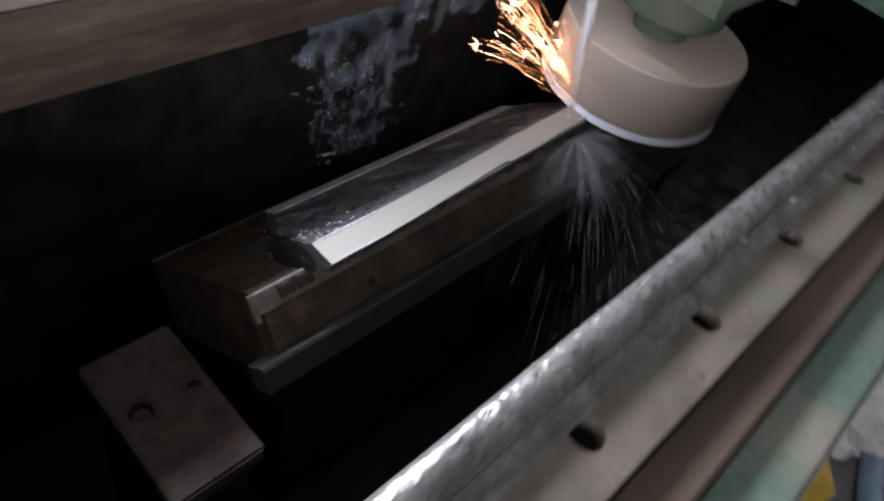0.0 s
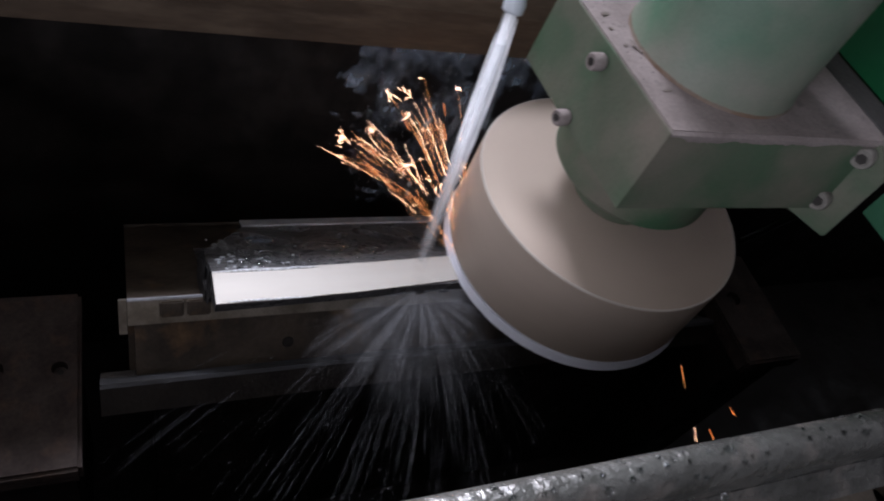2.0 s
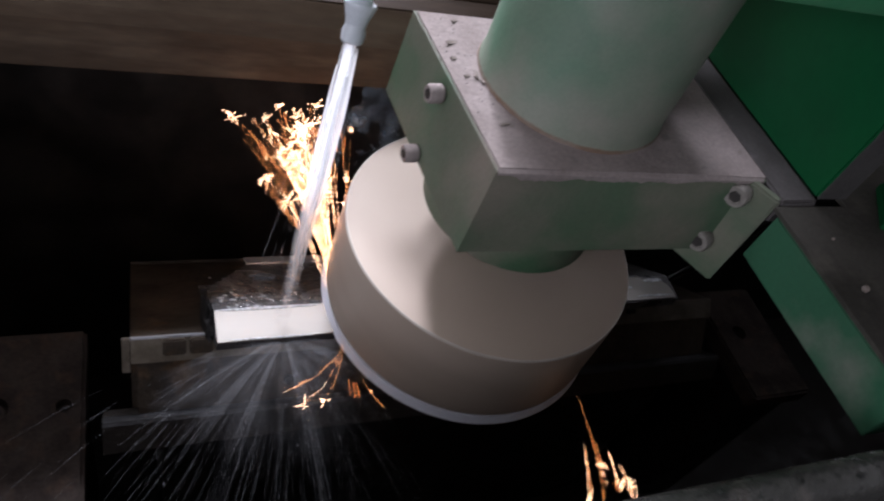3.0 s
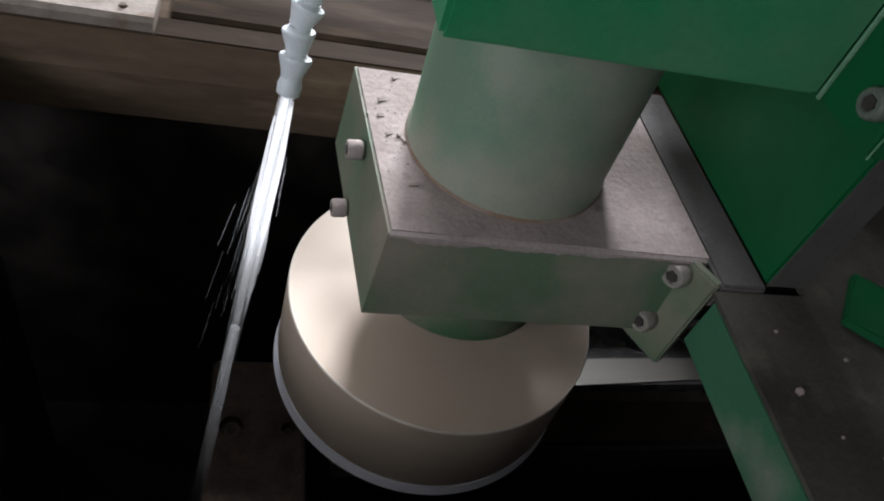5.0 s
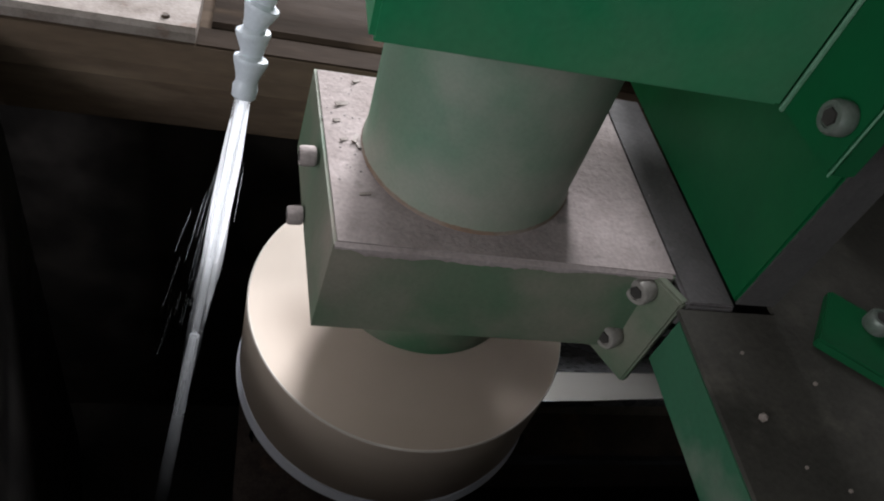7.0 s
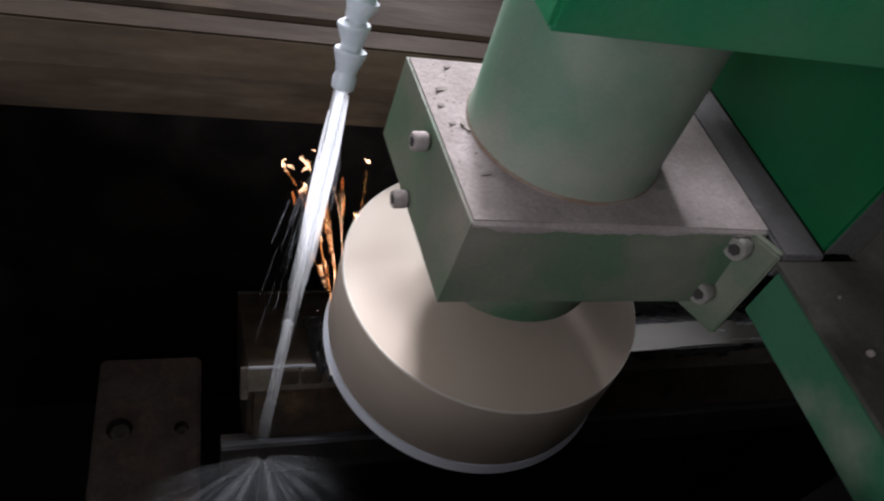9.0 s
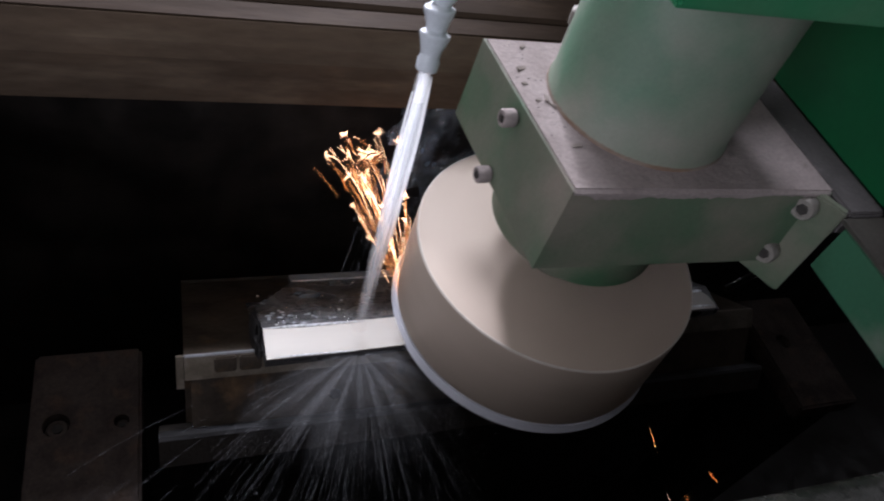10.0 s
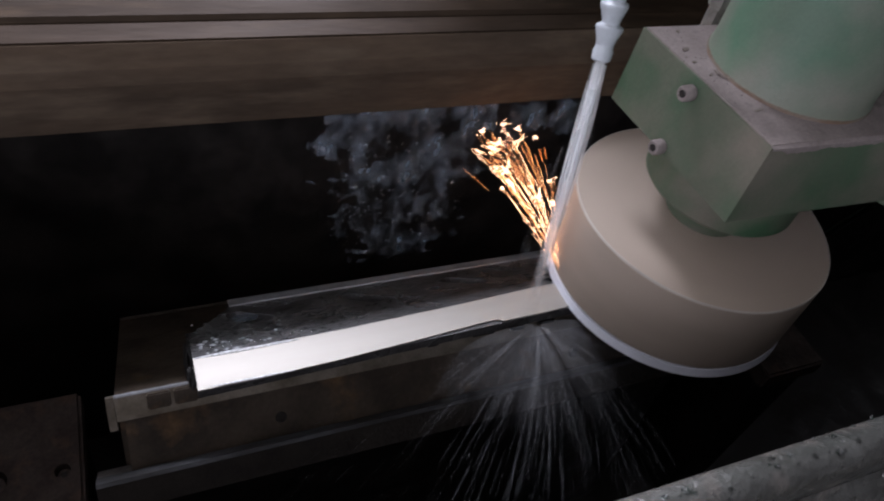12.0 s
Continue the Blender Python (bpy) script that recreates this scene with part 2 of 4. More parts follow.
JET = water_material("white_water", (0.97, 0.985, 1.0), 0.74, scale=90, stretch=(1, 1, 0.10), through_light=0.6, thin=0.6, rough=0.35, fade=UPPER)
JET_SKIN = water_material("white_water_skin", (0.96, 0.98, 1.0), 0.20, scale=150, stretch=(1, 1, 0.07), through_light=0.6, thin=0.2, rough=0.35, fade=UPPER)
RIBBON = water_material("streaky_water", (0.98, 0.99, 1.0), 0.46, rough=0.2, scale=160, stretch=(1, 1, 0.08), through_light=0.6, thin=0.4, fade=UPPER)
STREAM = water_material("falling_water", (0.97, 0.985, 1.0), 0.62, scale=90, stretch=(1, 1, 0.10), through_light=0.6, thin=0.6, rough=0.35, fade=LOWER)
# white of the foam flecks, and of the glints painted along the ground edge
FOAM_GLINT = water_material("white_foam_and_glint", (0.90, 0.93, 0.97), 0.62, rough=0.25, scale=300, through_light=0.4, thin=0.6)
POOL = water_material("cloudy_water_pool", (0.30, 0.35, 0.42), 0.6, rough=0.12, scale=90, through_light=0.3, thin=0.7)
FAN = water_material("water_fan", (0.94, 0.96, 1.0), 0.115, scale=26, stretch=(1, 1, 1), through_light=0.6, thin=0.15, limits=(0.30, 0.80), fade=((-0.030, 0.0), (-0.001, 1.15)))
STREAK = water_material("water_streak", (0.95, 0.97, 1.0), 0.23, scale=140, through_light=0.55)
SHEET = water_material("water_sheet", (0.44, 0.51, 0.60), 0.48, rough=0.13, scale=60, stretch=(1, 1, 0.6), through_light=0.1, thin=0.0, limits=(0.38, 0.80))


def clear_water(name):
    m = bpy.data.materials.new(name)
    m.use_nodes = True
    bs = m.node_tree.nodes["Principled BSDF"]
    bs.inputs["Base Color"].default_value = (0.9, 0.93, 0.95, 1)
    bs.inputs["Roughness"].default_value = 0.04
    bs.inputs["Transmission Weight"].default_value = 1.0
    bs.inputs["IOR"].default_value = 1.33
    return m


DROP = clear_water("water_drop")
SPARK_HOT = glow_material("spark_hot", (1.0, 0.57, 0.31), 22.0)
SPARK = glow_material("spark_orange", (1.0, 0.38, 0.12), 7.5)
SPARK_RED = glow_material("spark_ember", (1.0, 0.28, 0.07), 4.0)


# ---------------------------------------------------------------- mesh helpers
def part(name, bm, mat, parent=None, label="", at=None, smooth=False):
    me = bpy.data.meshes.new(name)
    bmesh.ops.recalc_face_normals(bm, faces=bm.faces)
    if smooth:
        for f in bm.faces:
            f.smooth = True
        for e in bm.edges:
            if len(e.link_faces) == 2 and e.calc_face_angle() > radians(38):
                e.smooth = False
    bm.to_mesh(me)
    bm.free()
    me.materials.append(mat)
    ob = new(name, me)
    if parent:
        ob.parent = parent
    if at is not None:
        ob.matrix_basis = at
    if label:
        tagged(ob, label)
    return ob


def thing(name, label, category, at=None, group="", kind=""):
    ob = new(name)
    ob.empty_display_size = 0.02
    if at is not None:
        ob.matrix_basis = at
    return tagged(ob, label, category, group, kind)


def bevelled(bm, width, segments=2):
    if width:
        edges = [e for e in bm.edges if len(e.link_faces) == 2 and e.calc_face_angle() > radians(20)]
        bmesh.ops.bevel(bm, geom=edges, offset=width, segments=segments, affect="EDGES", clamp_overlap=True)
    return bm


def block(x0, x1, y0, y1, z0, z1, bevel=0.0015):
    bm = bmesh.new()
    bmesh.ops.create_cube(bm, size=1, matrix=Matrix.LocRotScale(((x0 + x1) / 2, (y0 + y1) / 2, (z0 + z1) / 2), None, (x1 - x0, y1 - y0, z1 - z0)))
    return bevelled(bm, bevel)


def prism(outline, x0, x1, bevel=0.001):
    """A (y, z) outline drawn out along x."""
    bm = bmesh.new()
    a = [bm.verts.new((x0, y, z)) for y, z in outline]
    b = [bm.verts.new((x1, y, z)) for y, z in outline]
    bm.faces.new(a)
    bm.faces.new(reversed(b))
    for i in range(len(a)):
        j = (i + 1) % len(a)
        bm.faces.new((a[i], a[j], b[j], b[i]))
    return bevelled(bm, bevel)


def turned(profile, segments=64, m=None):
    """A (radius, z) profile turned about z, closed at both ends."""
    bm = bmesh.new()
    rings = []
    for r, z in profile:
        rings.append([bm.verts.new((r * math.cos(2 * math.pi * k / segments), r * math.sin(2 * math.pi * k / segments), z)) for k in range(segments)])
    for p, q in zip(rings, rings[1:]):
        for k in range(segments):
            j = (k + 1) % segments
            bm.faces.new((p[k], p[j], q[j], q[k]))
    bm.faces.new(reversed(rings[0]))
    bm.faces.new(rings[-1])
    if m is not None:
        bm.transform(m)
    return bm


def ring(profile, segments=128):
    """A closed (radius, z) outline turned about z into a ring."""
    bm = bmesh.new()
    rings = [[bm.verts.new((r * math.cos(2 * math.pi * k / segments), r * math.sin(2 * math.pi * k / segments), z)) for k in range(segments)] for r, z in profile]
    for i in range(len(rings)):
        p, q = rings[i - 1], rings[i]
        for k in range(segments):
            j = (k + 1) % segments
            bm.faces.new((p[k], p[j], q[j], q[k]))
    return bm


def tube(points, radii, sides=8):
    """A round tube along points."""
    bm = bmesh.new()
    add_tube(bm, points, radii, sides)
    return bm


def add_tube(bm, points, radii, sides=5):
    pts = [Vector(p) for p in points]
    rings = []
    for i, p in enumerate(pts):
        d = (pts[min(i + 1, len(pts) - 1)] - pts[max(i - 1, 0)]).normalized()
        side = d.orthogonal().normalized()
        up = d.cross(side)
        rings.append([bm.verts.new(p + radii[i] * (side * math.cos(2 * math.pi * k / sides) + up * math.sin(2 * math.pi * k / sides))) for k in range(sides)])
    for a, b in zip(rings, rings[1:]):
        for k in range(sides):
            j = (k + 1) % sides
            bm.faces.new((a[k], a[j], b[j], b[k]))
    bm.faces.new(reversed(rings[0]))
    bm.faces.new(rings[-1])


def cut(ob, cutters):
    """Takes the cutters' bodies out of ob."""
    for bm in cutters:
        me = bpy.data.meshes.new("cutter")
        bmesh.ops.recalc_face_normals(bm, faces=bm.faces)
        bm.to_mesh(me)
        bm.free()
        tool = new("cutter", me)
        mod = ob.modifiers.new("cut", "BOOLEAN")
        mod.operation, mod.object, mod.solver = "DIFFERENCE", tool, "EXACT"
        if ob.parent:
            tool.parent = ob.parent
        bpy.context.view_layer.update()
        done = bpy.data.meshes.new_from_object(ob.evaluated_get(bpy.context.evaluated_depsgraph_get()))
        ob.modifiers.clear()
        old, ob.data = ob.data, done
        bpy.data.meshes.remove(old)
        bpy.data.objects.remove(tool)
    return ob


def along(p, direction):
    """A pose at p whose z axis points along direction."""
    return Matrix.Translation(p) @ Vector(direction).to_track_quat("Z", "Y").to_matrix().to_4x4()


def socket_bolt(name, parent, p, direction, r=0.008, h=0.011, label="dusty steel socket-head bolt", mat=None):
    head = part(name, turned([(r * 0.9, 0), (r, 0.001), (r, h - 0.0012), (r * 0.88, h), (r * 0.62, h), (r * 0.58, h - 0.0006)], 24), mat or STEEL, parent, label,
                along(p, direction), True)
    part("hex_socket", turned([(r * 0.5, h - 0.0008), (r * 0.5, h + 0.0003)], 6), SOCKET, head, "dark hexagonal socket")
    return head


# ---------------------------------------------------------------- workshop
def room():
    x0, x1, y0, y1, z0, z1 = -1.3, 4, -4, 4, -0.85, 5.6
    t = 0.2
    tagged(part("floor", block(x0 - t, x1 + t, y0 - t, y1 + t, z0 - t, z0, 0), CONCRETE), "grey concrete workshop floor", "floor", kind="structure")
    tagged(part("ceiling", block(x0 - t, x1 + t, y0 - t, y1 + t, z1, z1 + t, 0), PLASTER), "pale plastered workshop ceiling", "ceiling", kind="structure")
    rear = part("wall_rear", block(x0 - t, x1 + t, y1, y1 + t, z0, z1, 0), PLASTER)
    cut(rear, [block(-1.16, 1.36, y1 - 0.1, y1 + t + 0.1, 3.6, 5.1, 0), block(0.40, 1.44, y1 - 0.1, y1 + t + 0.1, 1.38, 2.12, 0)])
    left = part("wall_left", block(x0 - t, x0, y0, y1, z0, z1, 0), PLASTER)
    cut(left, [block(x0 - t - 0.1, x0 + 0.1, -1.22, -0.48, 0.43, 0.93, 0)])
    front = part("wall_front", block(x0 - t, x1 + t, y0 - t, y0, z0, z1, 0), PLASTER)
    # opening made for the added front fill
    cut(front, [block(-1.2, 0.5, y0 - t - 0.1, y0 + 0.1, 0.30, 1.80, 0)])
    right = part("wall_right", block(x1, x1 + t, y0, y1, z0, z1, 0), PLASTER)
    for w in (rear, left, front, right):
        tagged(w, "plain pale plastered workshop wall", "wall", kind="structure")


# ---------------------------------------------------------------- machine bed
# the blade table is tilted about x: U runs down its slope to the rear, V stands on it
SL, SC = 0.6, 0.8


def table(u, v):
    """(y, z) of a point of the tilted table."""
    return (SC * u + SL * v, -SL * u + SC * v)


def tray():
    bed = thing("coolant_tray", "black wet coolant tray of a grinding machine", "tray", kind="structure")
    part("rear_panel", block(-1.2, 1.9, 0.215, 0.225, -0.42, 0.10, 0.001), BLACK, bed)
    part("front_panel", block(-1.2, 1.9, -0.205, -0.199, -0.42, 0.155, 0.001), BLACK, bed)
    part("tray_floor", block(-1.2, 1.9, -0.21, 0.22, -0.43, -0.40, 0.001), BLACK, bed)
    part("base", block(-1.15, 1.85, -0.27, 0.38, -0.85, -0.4305, 0.01), BODY_GREEN, bed, "grey-green machine base")
    part("rear_base", block(-1.15, 1.85, 0.2255, 0.39, -0.4303, 0.0775, 0.004), BODY_GREEN, bed, "grey-green base below the beam")
    part("end_panel", block(-1.2, -1.19, -0.199, 0.215, -0.40, 0.14, 0.001), BLACK, bed)
    part("end_panel", block(1.89, 1.9, -0.199, 0.215, -0.40, 0.14, 0.001), BLACK, bed)


def rear_beam():
    beam = thing("rear_guide_beam", "dusty brown painted guide beam behind the tray", "beam")
    part("web", prism([(0.170, 0.078), (0.163, 0.081), (0.157, 0.120), (0.160, 0.130), (0.170, 0.142), (0.40, 0.142), (0.40, 0.078)], -1.2, 1.9, 0.002), BEAM, beam)
    # upward faces take the darker copy, to offset the strong rear light
    part("top_skin", prism([(0.1705, 0.1421), (0.1715, 0.1432), (0.1915, 0.1432), (0.1915, 0.1421)], -0.2065, 1.9, 0.0004), BEAM_TOP_DIM, beam, "top of the beam, coloured darker to dim the rear light on it")
    part("rib", prism([(0.192, 0.1422), (0.193, 0.1435), (0.197, 0.1455), (0.2742, 0.1455), (0.2742, 0.1422)], -0.199, 1.9, 0.0015), BEAM_TOP_DIM, beam, "brown raised rib, coloured darker to dim the rear light on it")
    part("rib", prism([(0.2745, 0.1422), (0.2745, 0.148), (0.279, 0.151), (0.40, 0.151), (0.40, 0.1422)], -1.2, 1.9, 0.002), BEAM_TOP_DIM, beam)
    strip = thing("guide_strip", "pale worn metal strip lying on the rear beam", "metal strip")
    part("strip_body", prism([(0.172, 0.143), (0.171, 0.150), (0.174, 0.153), (0.262, 0.153), (0.262, 0.143)], -1.2, -0.207, 0.0012), STRIP, strip)
    rng = random.Random(5)
    for k in range(9):
        r = rng.uniform(0.0015, 0.0035)
        part("chip", turned([(r, 0), (r * 0.7, r * 0.6)], 7), BROWN, strip, "dark crumb of dried swarf",
             pose(rng.uniform(-0.36, -0.215), rng.uniform(0.18, 0.255), 0.153, 0, 0, rng.uniform(0, 90)))


def shading_housing():
    # unseen block, added to keep rear light off the bed's right part
    h = thing("shading_housing", "tall dark green block added unseen behind the rear beam to block light", "machine housing")
    part("panel", block(0.27, 2.0, 0.47, 0.75, -0.80, 2.1, 0.01), GREEN_DARK, h)
    part("plinth", block(0.25, 2.02, 0.45, 0.77, -0.85, -0.801, 0.005), SLATE, h)


def end_lip():
    """The rounded wet lip across the tray's end."""
    lip = thing("tray_end_lip", "rounded wet grey lip across the end of the tray", "tray lip")
    a, b = Vector((-0.3315, 0.156, 0.131)), Vector((-0.262, -0.186, 0.131))
    rng = random.Random(14)
    pts = [a.lerp(b, k / 24) + Vector((rng.gauss(0, 0.0003), 0, rng.gauss(0, 0.0003))) for k in range(25)]
    part("rounded_edge", tube(pts, [0.008] + [0.0105] * 23 + [0.0095], 20), RAIL_WET, lip, "wet rounded edge", smooth=True)
    mid, d = (a + b) / 2, b - a
    part("end_plate", block(-d.length / 2, d.length / 2, -0.005, 0.005, -0.40, 0.131, 0.001), BLACK, lip, "black wet plate",
         Matrix.Translation((mid.x, mid.y, 0)) @ pose(0, 0, 0, 0, 0, math.degrees(math.atan2(d.y, d.x))))
    for k in range(40):
        p = a.lerp(b, rng.uniform(0, 0.6))
        r, w = rng.uniform(0.0006, 0.0018), radians(rng.uniform(10, 120))
        bm = bmesh.new()
        bmesh.ops.create_icosphere(bm, subdivisions=1, radius=1, matrix=Matrix.LocRotScale((0, 0, 0), None, (r, r * 1.3, r * 0.6)))
        part("bead", bm, DROP, lip, "clear water bead", Matrix.Translation(p + Vector((0.0105 * math.cos(w), 0, 0.0105 * math.sin(w)))), True)


def front_rail():
    rail = thing("front_rail", "wet steel rail with a row of holes before the tray", "rail")
    arc = [(-0.1993 + 0.0083 * math.cos(radians(a)), 0.1790 + 0.0092 * math.sin(radians(a))) for a in range(0, 181, 15)]
    part("lip", prism([(-0.191, 0.150), *arc, (-0.2076, 0.150)], -0.9, 1.6, 0), RAIL_WET, rail, "rounded wet lip with water beads", smooth=True)
    plate = part("plate", block(-0.9, 1.6, -0.2475, -0.2078, 0.150, 0.160, 0.001), RAIL, rail, "beige dusty plate with round holes")
    cut(plate, [turned([(0.0088, 0.14), (0.0088, 0.17)], 20, pose(-0.0663 + 0.1048 * k, -0.2235, 0)) for k in range(-2, 6)])
    part("fillet", prism([(-0.2078, 0.1601), (-0.2078, 0.1660), (-0.2100, 0.1632), (-0.2128, 0.1616), (-0.2165, 0.1612), (-0.2185, 0.1601)], -0.9, 1.6, 0.0002), RAIL_WET, rail, "wet fillet along the lip")
    part("backing", block(-0.9, 1.6, -0.2475, -0.2078, 0.138, 0.1455, 0), BLACK, rail)
    part("step", block(-0.9, 1.6, -0.275, -0.2477, 0.10, 0.140, 0.002), BROWN, rail)
    part("apron", block(-0.9, 1.6, -0.315, -0.2752, -0.85, 0.118, 0.004), BODY_GREEN, rail, "grey-green painted machine apron")
    rng = random.Random(11)
    bm = bmesh.new()
    for k in range(340):
        x = rng.uniform(-0.30, 0.65)
        if rng.random() < 0.72:
            y = -0.199 + rng.gauss(0, 0.0042)
            z = 0.1790 + 0.0092 * math.sqrt(max(0.02, 1 - ((y + 0.1993) / 0.0083) ** 2))
        else:
            y, z = rng.uniform(-0.245, -0.21), 0.160
        r = rng.uniform(0.0005, 0.0012) * (1 if rng.random() < 0.85 else 1.6)
        bmesh.ops.create_icosphere(bm, subdivisions=1, radius=1, matrix=Matrix.LocRotScale((x, y, z), None, (r * 1.4, r, r * 0.6)))
    tagged(part("water_beads", bm, DROP, smooth=True), "clear water beads lying on the front rail", "water drops", kind="stuff")


def holder():
    h = thing("blade_holder", "oily cast-iron blade holder on the tilted table", "holder")
    x0, x1 = -0.051, 0.44
    part("bed", prism([table(0.0402, -0.0072), table(0.231, -0.0072), table(0.231, -0.085), table(0.05, -0.085), table(0.05, -0.03), table(0.0402, -0.024)],
                      x0, x1, 0.0008), HOLDER, h)
    part("lip", prism([table(0.0368, -0.0068), table(0.0400, -0.0068), table(0.0400, -0.0236), table(0.0345, -0.0236)], x0, x1, 0.0005), LIP, h, "bright worn front edge of the holder")
    part("front_face", prism([table(0.0380, -0.0240), table(0.0498, -0.0240), table(0.0498, -0.0618), table(0.0380, -0.0618)], x0 + 0.004, x1, 0.0005), HOLDER, h)
    part("ledge", prism([table(0.0270, -0.0605), table(0.0498, -0.0620), table(0.0498, -0.083), table(0.0280, -0.083), table(0.0255, -0.0625)], -0.069, 0.45, 0.001),
         LEDGE, h, "stepped ledge along the front")
    part("ledge_edge", prism([table(0.0258, -0.0594), table(0.0355, -0.0597), table(0.0355, -0.0606), table(0.0250, -0.0622)], -0.069, 0.45, 0.0003), WET_EDGE, h, "pale wet edge of the ledge")
    part("lip_edge", prism([table(0.0364, -0.0062), table(0.0388, -0.0062), table(0.0388, -0.0070), table(0.0361, -0.0076)], x0, 0.01, 0.0002), PALE, h, "bright worn top edge of the lip")
    part("end_tab", prism([table(0.0355, -0.0066), table(0.0400, -0.0066), table(0.0400, -0.0295), table(0.0350, -0.0295)], x0 - 0.0052, x0 - 0.0003, 0.0006), LIP, h, "worn tab at the end of the lip")
    part("rear_edge", prism([table(0.2235, -0.0062), table(0.2314, -0.0062), table(0.2320, -0.0095), table(0.2312, -0.0105)], x0, x1, 0.0003), STRIP, h, "worn bright rear edge")
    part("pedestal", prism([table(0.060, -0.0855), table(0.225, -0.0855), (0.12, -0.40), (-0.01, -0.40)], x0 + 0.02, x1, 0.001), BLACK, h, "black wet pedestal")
    for x in (-0.024, -0.007):
        part("stop_block", block(-0.0075, 0.0075, -0.003, 0.003, -0.0055, 0.0055, 0.001), HOLDER, h, "small grimy stop block",
             pose(x, *table(0.0352, -0.0135), -36.87))
    for x in (0.054, 0.30):
        part("plug", turned([(0.0042, 0), (0.0035, 0.0012)], 16), SOCKET, h, "dark round screw hole", along((x, *table(0.0380, -0.0465)), (0, -SC, SL)))
    rng = random.Random(6)
    x = 0.012
    while x < 0.36:
        w = rng.uniform(0.008, 0.02)
        part("swarf_lump", block(0, w, -0.0016, 0.0016, -0.0022, 0.0022, 0.0008), SOCKET, h, "", pose(x, *table(0.0356, -0.0100 - rng.uniform(0, 0.004)), -36.87 + rng.uniform(-20, 20)))
        x += w + rng.uniform(0.004, 0.02)


def support_block(x0, x1, y0, y1, z, holes):
    b = thing("support_block", "rusty steel support block with bolt holes, in the tray", "support block", group="support blocks")
    ob = part("block_body", block(x0, x1, y0, y1, z - 0.022, z, 0.0025), CLAMP, b)
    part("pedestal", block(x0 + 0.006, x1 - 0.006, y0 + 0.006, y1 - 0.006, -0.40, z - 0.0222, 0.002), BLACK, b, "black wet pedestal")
    cut(ob, [turned([(r, z - 0.012), (r, z + 0.01)], 24, pose(x, y, 0)) for x, y, r in holes])
    for x, y, r in holes:
        socket_bolt("block_bolt", b, (x, y, z - 0.012), (0, 0, 1), r * 0.82, 0.006, "dark oily socket bolt", CLAMP)


def blade():
    b = thing("blade", "long slotted steel blade with a freshly ground edge", "blade")
    top = [table(0.0202, 0.0146), table(0.148, 0.0146), table(0.150, 0.0128), table(0.150, -0.0070), table(0.0072, -0.0070), (0.0006, -0.0095), (0.0006, -0.0006), (0.0245, -0.0006)]
    bm = prism(top, 0.0, 0.376, 0.0004)
    for v in bm.verts:
        # the ground edge runs back along the blade
        if v.co.x > 0.3 and v.co.y < 0.0265 and v.co.z > -0.012:
            v.co.y += 0.0105
    body = part("blade_body", bm, BLADE, b, "dark wet blade body with oblong slots")
    slots = []
    for x in (0.047, 0.137, 0.227, 0.317):
        bm = bmesh.new()
        n = 12
        outline = [(0.0085 * math.cos(a), 0.0085 * math.sin(a) + (0.014 if math.sin(a) > 0 else -0.014)) for a in [2 * math.pi * (k + 0.5) / n for k in range(n)]]
        lo = [bm.verts.new((px, py, -0.03)) for px, py in outline]
        hi = [bm.verts.new((px, py, 0.03)) for px, py in outline]
        bm.faces.new(lo), bm.faces.new(hi)
        for k in range(n):
            j = (k + 1) % n
            bm.faces.new((lo[k], lo[j], hi[j], hi[k]))
        bm.transform(Matrix.Translation((x, *table(0.096, 0.01))) @ pose(0, 0, 0, -36.87) @ pose(0, 0, 0, 0, 0, 40))
        slots.append(bm)
    # the rear corner at the end is cut off
    bm = bmesh.new()
    corner = [(-0.01, table(0.070, 0)), (0.0015, table(0.070, 0)), (0.036, table(0.134, 0)), (0.036, table(0.17, 0)), (-0.01, table(0.17, 0))]
    lo = [bm.verts.new((x, y - 0.6 * 0.0066, z - 0.8 * 0.0066)) for x, (y, z) in corner]
    hi = [bm.verts.new((x, y + 0.6 * 0.03, z + 0.8 * 0.03)) for x, (y, z) in corner]
    bm.faces.new(lo), bm.faces.new(hi)
    for k in range(5):
        bm.faces.new((lo[k], lo[k - 1], hi[k - 1], hi[k]))
    slots.append(bm)
    cut(body, slots)
    # near-black plugs put the shade of the slots into colour
    for x in (0.047, 0.137, 0.227, 0.317):
        bm = bmesh.new()
        n = 16
        ends = [[bm.verts.new((0.0082 * math.cos(a), 0.0082 * math.sin(a) + (0.014 if math.sin(a) > 0 else -0.014), z)) for a in [2 * math.pi * (k + 0.5) / n for k in range(n)]] for z in (-0.0165, -0.0040)]
        bm.faces.new(ends[0]), bm.faces.new(ends[1])
        for k in range(n):
            bm.faces.new((ends[0][k], ends[0][k - 1], ends[1][k - 1], ends[1][k]))
        part("slot_shade_plug", bm, SWARF_SHADE, b, "dark plug standing in for the shade in a slot", Matrix.Translation((x, *table(0.096, 0.0110))) @ pose(0, 0, 0, -36.87) @ pose(0, 0, 0, 0, 0, 40))
    # the bevel narrows, steps out and narrows again; its far end is rounded and ragged
    front = [(0.0, 0.0), (0.045, 0.0006), (0.09, 0.0022), (0.15, 0.0058), (0.205, 0.0098), (0.216, 0.0099), (0.219, 0.0076), (0.26, 0.0084), (0.30, 0.0110), (0.366, 0.0118), (0.3725, 0.0122)]
